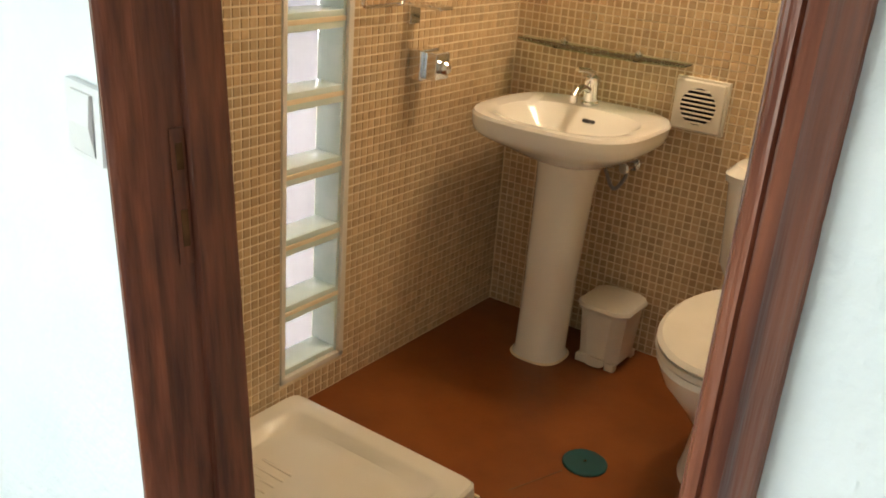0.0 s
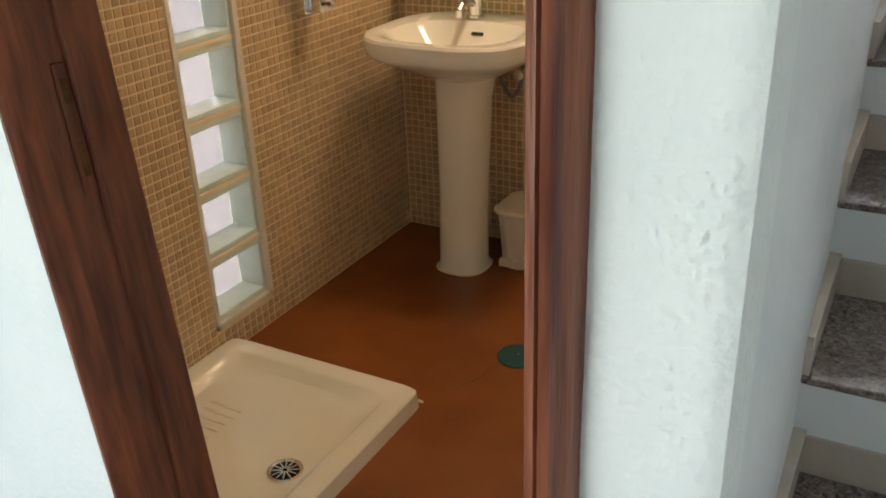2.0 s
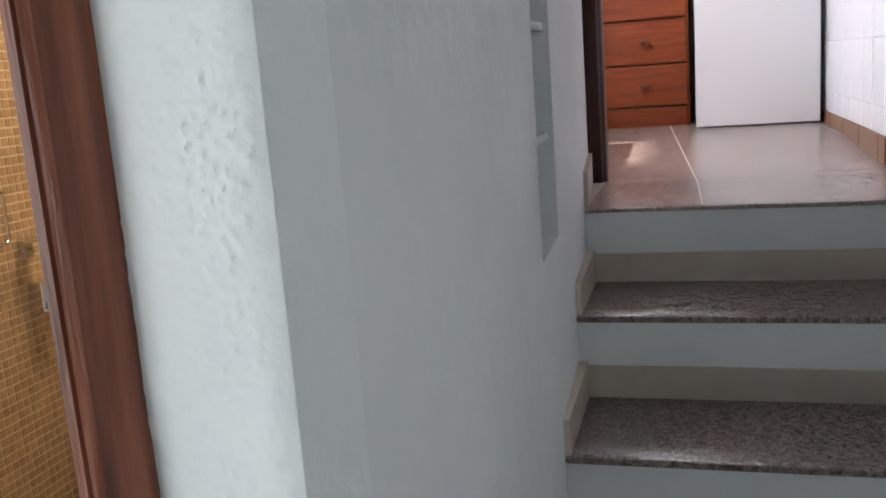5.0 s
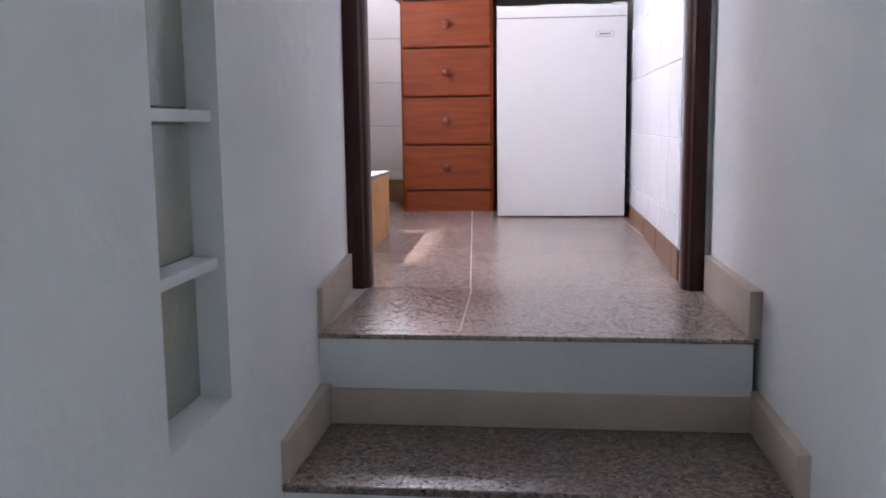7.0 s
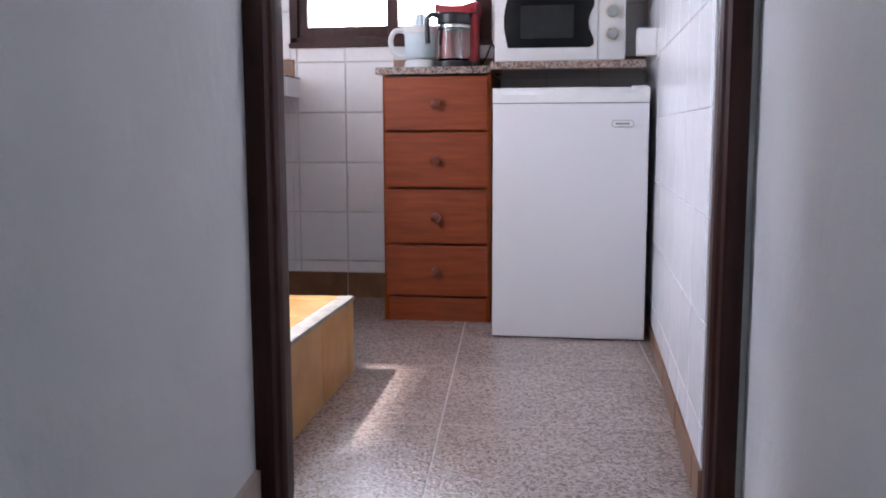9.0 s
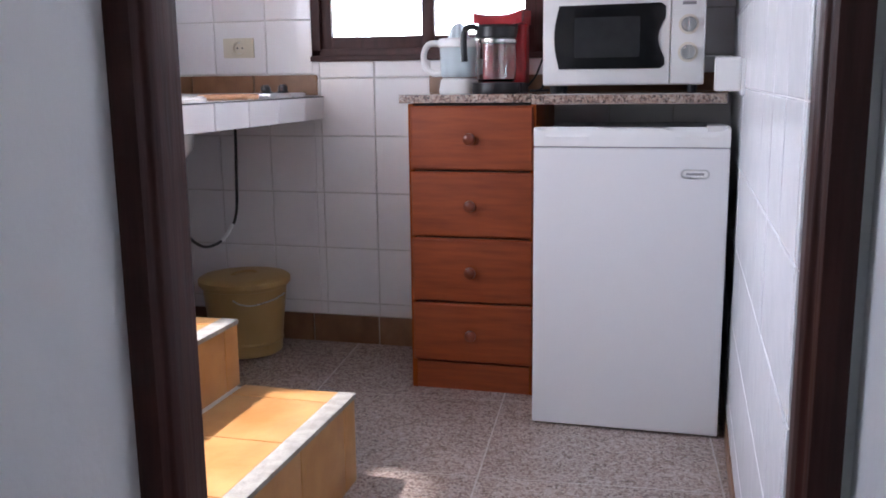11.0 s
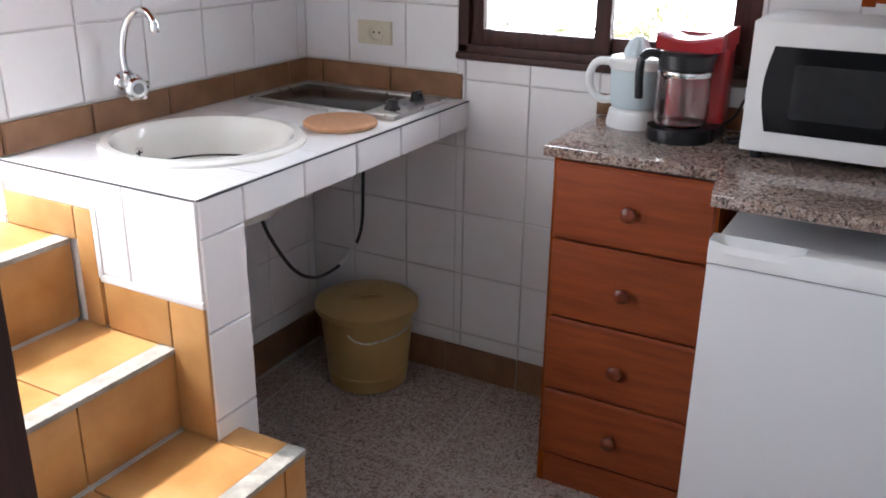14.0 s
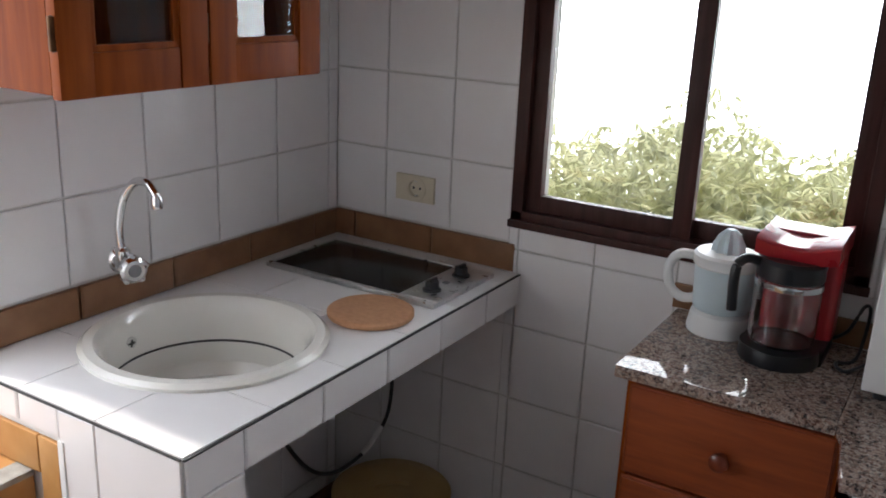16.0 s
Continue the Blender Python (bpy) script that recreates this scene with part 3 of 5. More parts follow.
structure("ceiling_bathroom", boxm((BX - 0.1, -2.2, BT), (-0.43, BY + 0.1, BT + 0.08)), PLASTER, "white bathroom ceiling")
structure("bathroom_floor_joint", prism([(-1.150, -1.06), (-1.092, -0.905), (-1.0945, -0.904), (-1.1525, -1.059)], BATH, BATH + 0.0012), BROWN_TILE, "thin worn pale line in the clay floor")

gb = thing("glass_block_window", (BX - 0.05, (GY0 + GY1) / 2, GZ0), "tall window of stacked clear glass blocks letting in daylight", "window")
for i in range(12):
    z = GZ0 + 0.018 + 0.1795 * i
    if z + 0.18 > BT:
        break
    y0, y1, z1, d = GY0 + 0.014, GY1 - 0.018, z + 0.168, 0.085
    blk = part("glass_block", join(boxm((BX - d, y0, z), (BX - 0.004, y0 + 0.010, z1), 0.002), boxm((BX - d, y1 - 0.010, z), (BX - 0.004, y1, z1), 0.002),
               boxm((BX - d, y0, z), (BX - 0.004, y1, z + 0.016), 0.004), boxm((BX - d, y0, z1 - 0.016), (BX - 0.004, y1, z1), 0.003)), BLOCK_SIDE, gb, "hollow pale green glass block")
    part("pane", boxm((BX - d - 0.004, y0 + 0.010, z + 0.012), (BX - d, y1 - 0.010, z1 - 0.012)), BLOCK_PANE, blk, "bright frosted pane")
    part("joint", boxm((BX - 0.09, y0, z1), (BX - 0.002, y1, z1 + 0.0115), 0.002), MOSAIC_GROUT, gb, "cream mortar joint")
for y0, y1 in ((GY0, GY0 + 0.0135), (GY1 - 0.0175, GY1)):
    part("edge_strip", boxm((BX - 0.09, y0, GZ0), (BX + 0.006, y1, BT), 0.002), WARM_PLASTIC, gb, "ivory edge strip")
part("sill", boxm((BX - 0.09, GY0, GZ0), (BX + 0.006, GY1, GZ0 + 0.016), 0.002), WARM_PLASTIC, gb, "ivory edge strip")

# ---- structure: kitchen ----
CORNER = Vector((-1.477, YB, 0))
LDIR = Vector((0, -1, 0))
WX0, WX1, WZ0, WZ1 = -0.955, -0.172, 1.035, 1.95
wall_back = structure("wall_kitchen_north", join(
    boxm((-1.70, YB, -0.2), (WX0, YB + 0.20, TOP)), boxm((WX1, YB, -0.2), (0.60, YB + 0.20, TOP)),
    boxm((WX0, YB, -0.2), (WX1, YB + 0.20, WZ0)), boxm((WX0, YB, WZ1), (WX1, YB + 0.20, TOP))), TILE_GROUT, "kitchen window wall of white glazed tiles")
LW = plane_frame(CORNER, -LDIR, (0, 0, 1))
LEN = 1.065
wall_left = structure("wall_kitchen_west", boxm((-LEN, -0.2, -0.12), (0, TOP, 0)), TILE_GROUT, "kitchen wall of white glazed tiles behind the sink", LW)
structure("wall_kitchen_west_end", join(boxm((-1.56, 0.0, -0.2), (-1.478, 0.10, TOP)), boxm((-1.56, 0.10, 2.50), (-1.478, 0.84, TOP)), boxm((-1.56, 0.10, -0.2), (-1.478, 0.84, 0.60))), PLASTER, "white wall around the open terrace doorway")
wall_right = structure("wall_kitchen_east", boxm((XK, 0.10, -0.2), (0.60, YB, TOP)), PALE_GROUT, "kitchen wall of white painted tiles beside the fridge")
structure("wall_kitchen_south", join(boxm((-1.478, 0.0, -0.2), (-0.412, 0.10, TOP)), boxm((0.438, 0.0, -0.2), (0.60, 0.10, TOP)), boxm((-0.412, 0.0, 2.06), (0.438, 0.10, TOP))), PLASTER, "white plaster wall around the kitchen doorway")
structure("ceiling_kitchen", boxm((-1.7, 0.1, TOP), (0.6, YB + 0.2, TOP + 0.1)), PLASTER, "white kitchen ceiling")

kf = thing("kitchen_door_frame", (0.02, 0.05, 0), "dark brown painted wooden door frame without a door", "door frame")
for x0, x1, s in ((-0.412, -0.356, 1), (0.390, 0.438, -1)):
    xi = x1 if s > 0 else x0
    xo = x0 if s > 0 else x1
    part("jamb", prism([(xo, -0.012), (xi - s * 0.014, -0.016), (xi - s * 0.010, -0.004), (xi - s * 0.004, 0.0), (xi, 0.012), (xi, 0.045), (xi - s * 0.014, 0.047), (xi - s * 0.014, 0.090), (xo, 0.090)], 0, 2.06, "z", 0.0025), DARK_WOOD, kf, "dark brown moulded jamb")
part("head", boxm((-0.412, -0.012, 2.0), (0.438, 0.112, 2.06), 0.003), DARK_WOOD, kf)

# window
wn = thing("kitchen_window", (-0.56, YB + 0.05, WZ0), "dark brown sliding window with two clear panes", "window")
yf0, yf1 = YB - 0.006, YB + 0.07
part("sill", boxm((WX0 - 0.004, YB - 0.014, WZ0 - 0.012), (WX1 + 0.004, YB + 0.20, WZ0 + 0.006), 0.003), DARK_WOOD, wn, "thin dark sill")
for n_, a, b in (("frame_side", (WX0, yf0, WZ0), (WX0 + 0.030, yf1, WZ1)), ("frame_side", (WX1 - 0.030, yf0, WZ0), (WX1, yf1, WZ1)), ("frame_bottom", (WX0, yf0, WZ0 + 0.006), (WX1, yf1, WZ0 + 0.028)), ("frame_top", (WX0, yf0, WZ1 - 0.03), (WX1, yf1, WZ1))):
    part(n_, boxm(a, b, 0.002), DARK_WOOD, wn, "dark brown frame")
for x0, x1, dy in ((WX0 + 0.028, -0.533, 0.012), (-0.578, WX1 - 0.028, 0.040)):
    sash = part("sash", join(*[boxm(a, b, 0.002) for a, b in (
        ((x0, YB + dy, WZ0 + 0.028), (x0 + 0.038, YB + dy + 0.024, WZ1 - 0.03)), ((x1 - 0.042, YB + dy, WZ0 + 0.028), (x1, YB + dy + 0.024, WZ1 - 0.03)),
        ((x0 + 0.038, YB + dy, WZ0 + 0.028), (x1 - 0.042, YB + dy + 0.024, WZ0 + 0.068)), ((x0 + 0.038, YB + dy, WZ1 - 0.07), (x1 - 0.042, YB + dy + 0.024, WZ1 - 0.03)))]), DARK_WOOD, wn, "dark brown sliding sash")
    pane = part("pane", boxm((x0 + 0.036, YB + dy + 0.010, WZ0 + 0.066), (x1 - 0.040, YB + dy + 0.014, WZ1 - 0.068)), GLASS, sash, "clear glass pane")
    pane.visible_shadow = False

# ---- tiled steps to the terrace ----
SX = (-0.462, -0.752, -1.014, -1.285)
SZ = (0.240, 0.405, 0.588, 0.770)
SY = (0.915, 0.908, 0.845, 0.845)
for k in range(4):
    x, z, y1 = SX[k], SZ[k], SY[k]
    x2 = SX[k + 1] if k < 3 else -1.84
    zb = SZ[k - 1] if k else 0.0
    sp = thing("tiled_step", (x, 0.45, zb), "ochre clay-tiled step with a grey cement nosing", "step", "ochre steps to the terrace")
    part("core", boxm((x2 - 0.02, 0.105, 0.0 if k < 3 else 0.2), (x - 0.007, y1 - 0.004, z - 0.007)), PALE_GROUT, sp, "pale cement core")
    part("nosing", boxm((x - 0.040, 0.105, z - 0.012), (x + 0.004, y1, z), 0.003), NOSING, sp, "rough grey cement edge strip")
    for a, b in ((0.105, 0.352), (0.356, 0.603), (0.607, y1 if y1 < 0.86 else 0.842)):
        part("tread_tile", boxm((x2 + 0.008, a, z - 0.010), (x - 0.041, b, z - 0.001), 0.0015), OCHRE_TILE, sp)
        part("riser_tile", boxm((x - 0.010, a, zb + 0.003), (x, b, z - 0.013), 0.0015), OCHRE_TILE, sp)
    if y1 > 0.86:
        part("tread_tile", boxm((max(x2 + 0.008, -0.918), 0.846, z - 0.010), (x - 0.041, y1 - 0.002, z - 0.001), 0.0015), OCHRE_TILE, sp)
        part("riser_tile", boxm((x - 0.010, 0.846, zb + 0.003), (x, y1 - 0.002, z - 0.013), 0.0015), OCHRE_TILE, sp)
        part("side_tile", boxm((max(x2, -0.915), y1 - 0.004, 0.0), (x - 0.012, y1 + 0.003, z - 0.013), 0.0015), OCHRE_TILE, sp)

# ---- built-in counter of white tiles ----
CX, CY0, CZ = -0.924, 0.845, 0.910
ct = thing("tiled_counter", (-1.16, 1.37, 0.0), "built-in counter faced with white tiles on a tiled end pier", "counter")
SC, SR = Vector((-1.213, 1.176, CZ)), 0.229
def wall_x(y):
    return CORNER.x


def counter_top():
    """The slab, with a round hole for the sink."""
    n = 48
    out = [(CX + 0.002, CY0 + 0.002), (CX + 0.002, YB - 0.002), (wall_x(YB), YB - 0.002), (wall_x(CY0), CY0 + 0.002)]
    ring = [(SC.x + math.cos(2 * math.pi * k / n) * (SR - 0.02), SC.y + math.sin(2 * math.pi * k / n) * (SR - 0.02)) for k in range(n)]
    bm = bmesh.new()
    vs = [bm.verts.new((x, y, CZ - 0.012)) for x, y in out]
    rs = [bm.verts.new((x, y, CZ - 0.012)) for x, y in ring]
    es = [bm.edges.new((vs[i], vs[(i + 1) % 4])) for i in range(4)] + [bm.edges.new((rs[i], rs[(i + 1) % n])) for i in range(n)]
    bmesh.ops.triangle_fill(bm, use_beauty=True, edges=es)
    for f in [f for f in bm.faces if (f.calc_center_median().xy - SC.xy).length < SR - 0.03]:
        bm.faces.remove(f)
    ex = bmesh.ops.extrude_face_region(bm, geom=bm.faces[:])
    for v in [g for g in ex["geom"] if isinstance(g, bmesh.types.BMVert)]:
        v.co.z -= 0.058
    bmesh.ops.recalc_face_normals(bm, faces=bm.faces[:])
    return bm


part("slab", counter_top(), PALE_GROUT, ct, "pale mortar slab", None, False)
part("pier", boxm((-1.47, CY0 + 0.006, 0), (CX - 0.006, 0.966, CZ - 0.07)), PALE_GROUT, ct, "pale mortar pier")
part("edge_line", join(boxm((CX + 0.001, CY0 - 0.001, CZ - 0.004), (CX + 0.0064, YB - 0.002, CZ - 0.0008), 0.001), boxm((wall_x(CY0), CY0 - 0.0046, CZ - 0.004), (CX, CY0 - 0.0005, CZ - 0.0008), 0.001)), SEAM, ct, "thin dark edge joint")

# sink
sk = thing("round_sink", (SC.x, SC.y, CZ), "round white inset sink in the tiled counter", "sink")
R = SR
part("basin", lathe([(R, CZ - 0.001), (R + 0.001, CZ + 0.006), (R - 0.008, CZ + 0.013), (R - 0.026, CZ + 0.013), (R - 0.034, CZ + 0.006), (R - 0.042, CZ - 0.02), (R - 0.052, CZ - 0.125), (R - 0.072, CZ - 0.148), (0.028, CZ - 0.155), (0.026, CZ - 0.160), (0.0, CZ - 0.160)], (SC.x, SC.y, 0), 64, caps=False), SINK_WHITE, sk, "deep white bowl with a wide rim")
part("outer_shell", lathe([(R - 0.03, CZ - 0.002), (R - 0.042, CZ - 0.13), (R - 0.065, CZ - 0.158), (0.03, CZ - 0.166), (0.0, CZ - 0.166)], (SC.x, SC.y, 0), 48, caps=False), SINK_WHITE, sk)
part("overflow", lathe([(0.013, 0), (0.013, 0.004), (0.009, 0.005), (0.0, 0.005)], (0, 0, 0), 20, "x"), CHROME, sk, "chrome overflow rosette", Matrix.Translation((SC.x - R + 0.045, SC.y - 0.03, CZ - 0.045)) @ pose(0, 0, 0, 0, 8, 0))
part("drain", lathe([(0.026, 0), (0.026, 0.003), (0.018, 0.004), (0.0, 0.003)], (SC.x, SC.y, CZ - 0.160), 24), CHROME, sk, "chrome drain")
part("overflow_slots", join(*[boxm((-0.0006, -0.008, -0.0018), (0.0006, 0.008, 0.0018), 0.0004), boxm((-0.0006, -0.0018, -0.008), (0.0006, 0.0018, 0.008), 0.0004)]), SEAM, sk, "dark cross slots", Matrix.Translation((SC.x - R + 0.0505, SC.y - 0.03, CZ - 0.0458)) @ pose(0, 0, 0, 0, 8, 0))
part("bowl_line", lathe([(R - 0.0480, CZ - 0.0770), (R - 0.0500, CZ - 0.0795), (R - 0.0484, CZ - 0.0820)], (SC.x, SC.y, 0), 64, caps=False), SEAM, sk, "thin dark line round the bowl")

# wall tap
FY, FZ = 1.190, 1.014
FX = wall_x(FY) + 0.005
tp = thing("wall_tap", (FX, FY, FZ), "chrome wall tap with a swan neck spout", "tap")
KT = Matrix.Translation((FX, FY, FZ)) @ pose(0, 0, 0, 0, 0, -20) @ Matrix.Translation((-FX, -FY, -FZ))
part("body", lathe([(0.027, 0.0), (0.027, 0.005), (0.018, 0.010), (0.015, 0.014), (0.015, 0.052), (0.018, 0.056), (0.018, 0.064), (0.0, 0.066)], (FX, FY, FZ), 28, "x"), CHROME, tp, "", KT)
part("handle", join(lathe([(0.012, 0.064), (0.024, 0.068), (0.028, 0.076), (0.027, 0.088), (0.020, 0.094), (0.0, 0.095)], (FX, FY, FZ), 28, "x"), *[lathe([(0.0, 0.070), (0.008, 0.072), (0.008, 0.088), (0.0, 0.091)], (FX, FY + 0.024 * math.cos(1.26 * k + 0.3), FZ + 0.024 * math.sin(1.26 * k + 0.3)), 10, "x") for k in range(5)]), CHROME, tp, "lobed chrome knob", KT)
part("handle_cap", lathe([(0.013, 0.0945), (0.012, 0.0965), (0.0, 0.0968)], (FX, FY, FZ), 24, "x"), GREY_PLASTIC, tp, "grey cap of the knob", KT)
part("spout", tube([(FX + 0.040, FY - 0.018, FZ + 0.010), (FX + 0.036, FY - 0.022, FZ + 0.06), (FX + 0.040, FY - 0.020, FZ + 0.105), (FX + 0.052, FY - 0.014, FZ + 0.145), (FX + 0.075, FY - 0.007, FZ + 0.170), (FX + 0.100, FY - 0.003, FZ + 0.172), (FX + 0.120, FY - 0.003, FZ + 0.156), (FX + 0.126, FY - 0.004, FZ + 0.146)], 0.0085, 16), CHROME, tp, "curved chrome spout")
part("spout_tip", lathe([(0.0105, -0.020), (0.0115, -0.016), (0.0115, 0.0), (0.009, 0.006), (0.0, 0.006)], (FX + 0.127, FY - 0.004, FZ + 0.146), 18), CHROME, tp)
part("spout_nut", lathe([(0.013, 0), (0.0145, 0.004), (0.0145, 0.020), (0.010, 0.026)], (FX + 0.039, FY - 0.019, FZ + 0.010), 18), CHROME, tp)

# hob
hb = thing("electric_hob", (-1.18, 1.69, CZ), "black glass two-ring hob in a steel frame", "hob")
HX0, HX1, HY0, HY1 = -1.425, -0.955, 1.570, 1.835
part("frame", join(boxm((HX0, HY0, CZ), (HX1, HY0 + 0.012, CZ + 0.012), 0.003), boxm((HX0, HY1 - 0.012, CZ), (HX1, HY1, CZ + 0.012), 0.003), boxm((HX0, HY0 + 0.012, CZ), (HX0 + 0.010, HY1 - 0.012, CZ + 0.012), 0.003)), STEEL, hb, "steel frame")
part("glass_plate", boxm((HX0 + 0.010, HY0 + 0.012, CZ), (-1.052, HY1 - 0.012, CZ + 0.009), 0.002), HOB_GLASS, hb, "black glass plate")
part("control_strip", boxm((-1.052, HY0 + 0.012, CZ), (HX1, HY1 - 0.012, CZ + 0.013), 0.003), STEEL, hb, "brushed steel control strip")
for y in (1.640, 1.765):
    part("knob", join(lathe([(0.021, 0.0), (0.021, 0.004), (0.016, 0.007), (0.015, 0.022), (0.0, 0.023)], (-1.005, y, CZ + 0.013), 24), boxm((-1.009, y - 0.017, CZ + 0.034), (-1.001, y + 0.017, CZ + 0.040), 0.002)), BLACK_PLASTIC, hb, "black control knob")
part("pilot_light", boxm((-1.012, 1.694, CZ + 0.013), (-0.998, 1.708, CZ + 0.016), 0.001), GREY_PLASTIC, hb)
tagged(part("cork_trivet", lathe([(0.0, 0.0), (0.087, 0.0), (0.090, 0.004), (0.090, 0.011), (0.086, 0.014), (0.0, 0.014)], (-1.042, 1.464, CZ + 0.0005), 48), CORK), "round reddish cork trivet lying on the counter", "trivet")

# ---- drawer cabinet ----
dx0, dx1, dy = -0.505, -0.140, 1.528
FL = 0.041
cb = thing("drawer_cabinet", (-0.32, 1.7, FL), "orange pine cabinet with four drawers under the granite worktop", "cabinet")
part("side_panel", boxm((dx0 - 0.004, dy + 0.006, FL), (dx0 + 0.012, YB - 0.01, 0.892), 0.002), CAB_WOOD_UP, cb)
part("side_panel", boxm((dx1 - 0.012, dy + 0.006, FL), (dx1 + 0.004, YB - 0.01, 0.892), 0.002), CAB_WOOD_UP, cb)
part("carcass", boxm((dx0 + 0.012, dy + 0.022, FL + 0.008), (dx1 - 0.012, YB - 0.015, 0.890)), SEAM, cb, "dark carcass inside")
part("plinth", boxm((dx0 + 0.002, dy + 0.008, FL), (dx1 - 0.002, dy + 0.024, 0.124), 0.002), CAB_WOOD, cb, "red-brown plinth")
for z0, z1 in ((0.703, 0.886), (0.508, 0.698), (0.313, 0.503), (0.129, 0.308)):
    dr = part("drawer", join(boxm((dx0 + 0.002, dy + 0.004, z0), (dx1 - 0.002, dy + 0.022, z1), 0.005, 3), boxm((dx0 + 0.006, dy, z0 + 0.004), (dx1 - 0.006, dy + 0.006, z1 - 0.004), 0.004, 3)), CAB_WOOD, cb, "orange pine drawer front")
    zc = (z0 + z1) / 2 - 0.001
    part("knob", lathe([(0.0, -0.032), (0.010, -0.031), (0.0165, -0.026), (0.0175, -0.020), (0.012, -0.014), (0.008, -0.009), (0.010, 0.0)], ((dx0 + dx1) / 2, dy, zc), 24, "y"), KNOB_WOOD, dr, "round turned wooden knob")

# granite worktop
gw = thing("granite_worktop", (-0.07, 1.7, 0.894), "speckled brown and grey granite worktop with a stepped front", "worktop")
part("deep_slab", prism([(-0.1500, 1.524), (-0.138, 1.490), (-0.128, 1.400), (-0.118, 1.345), (0.362, 1.345), (0.390, YB - 0.014), (-0.1500, YB - 0.014)], 0.894, 0.918, "z", 0.003), GRANITE, gw)
part("narrow_slab", prism([(-0.532, 1.522), (-0.1503, 1.524), (-0.1503, YB - 0.014), (-0.532, YB - 0.014)], 0.894, 0.918, "z", 0.003), GRANITE, gw)
structure("worktop_back_strip", boxm((-0.545, YB - 0.014, 0.918), (0.395, YB - 0.004, 0.972), 0.002), BROWN_TILE, "brown tile strip behind the granite worktop")

# ---- fridge ----
fx0, fx1, fy, fz = -0.110, 0.374, 1.334, 0.836
fr = thing("small_fridge", (0.13, 1.6, 0.034), "small white under-counter fridge with a plain door", "fridge")
part("cabinet", boxm((fx0 + 0.004, fy + 0.050, 0.056), (fx1 - 0.004, 1.875, fz - 0.012), 0.006, 3), FRIDGE_WHITE, fr, "white enamel body")
part("gasket", boxm((fx0 + 0.010, fy + 0.040, 0.058), (fx1 - 0.010, fy + 0.052, fz - 0.03)), SEAM, fr, "dark door gasket")
part("cap_gap", boxm((fx0 + 0.003, fy + 0.004, 0.783), (fx1 - 0.003, fy + 0.040, 0.791)), GREY_PLASTIC, fr, "grey gap under the cap")
dor = part("door", boxm((fx0, fy, 0.041), (fx1, fy + 0.042, 0.7855), 0.006, 4), FRIDGE_WHITE, fr, "plain white fridge door")
def grip():
    """Top cap of the door, with two finger hollows along its front."""
    bm = bmesh.new()
    n = 60
    rows = []
    for i in range(n + 1):
        u = i / n
        x = fx0 + (fx1 - fx0) * u
        dip = 0.0
        for c, w in ((0.18, 0.17), (0.83, 0.16)):
            dip = max(dip, 1 - (abs(u - c) / w) ** 4 if abs(u - c) < w else 0)
        pts = [(fy + 0.001, 0.7885), (fy - 0.002, 0.816 - dip * 0.003), (fy + 0.003 + dip * 0.003, 0.833 - dip * 0.008), (fy + 0.012 + dip * 0.004, 0.836 - dip * 0.024), (fy + 0.028, 0.836 - dip * 0.021), (fy + 0.038, fz), (fy + 0.046, fz - 0.002), (fy + 0.046, 0.7885)]
        rows.append([bm.verts.new((x, y, z)) for y, z in pts])
    for a, b in zip(rows, rows[1:]):
        for k in range(8):
            bm.faces.new((a[k], a[(k + 1) % 8], b[(k + 1) % 8], b[k]))
    bm.faces.new(rows[0])
    bm.faces.new(rows[-1])
    bmesh.ops.recalc_face_normals(bm, faces=bm.faces[:])
    return bm


part("door_cap", grip(), WHITE_PLASTIC, dor, "white plastic cap with finger grips")
part("badge", prism(rounded(0.259, 0.711, 0.328, 0.734, 0.0112), fy - 0.0025, fy + 0.004, "y", 0.001), STEEL, dor, "oval metal badge")
part("badge_face", prism(rounded(0.263, 0.7145, 0.324, 0.7305, 0.0078), fy - 0.0035, fy - 0.0010, "y"), WHITE_PLASTIC, dor, "pale badge face")
part("badge_bar", boxm((0.272, fy - 0.0042, 0.7195), (0.315, fy - 0.003, 0.7255)), GREY_PLASTIC, dor, "grey mark")
part("hinge_cap", boxm((fx1 - 0.055, fy + 0.02, fz - 0.014), (fx1 - 0.004, fy + 0.12, fz + 0.004), 0.005, 3), WHITE_PLASTIC, fr, "white hinge cover")
part("base", boxm((fx0 + 0.015, fy + 0.043, 0.052), (fx1 - 0.015, 1.86, 0.058)), SEAM, fr, "dark recessed base")
for x in (fx0 + 0.03, fx1 - 0.03):
    part("foot", lathe([(0.014, 0.0), (0.014, 0.006), (0.008, 0.008), (0.008, 0.018)], (x, fy + 0.060, 0.037), 16), BLACK_PLASTIC, fr, "black levelling foot")

# ---- microwave ----
mx0, mx1, my, mz0, mz1 = -0.134, 0.309, 1.630, 0.938, 1.206
mw = thing("microwave_oven", (0.09, 1.75, 0.918), "white microwave oven with a black door window", "microwave")
part("casing", boxm((mx0, my + 0.018, mz0), (mx1, 1.884, mz1), 0.006, 3), WHITE_PLASTIC, mw, "white casing")
mdr = part("door", boxm((mx0, my, mz0 + 0.002), (0.217, my + 0.020, mz1), 0.006, 3), WHITE_PLASTIC, mw, "white door")
arc = [(0.203, 0.992), (0.203, 1.010)] + [(0.203 - 0.018 * math.sin(math.pi * k / 10), 1.012 + 0.108 * k / 10) for k in range(11)] + [(0.203, 1.124), (0.203, 1.150)]
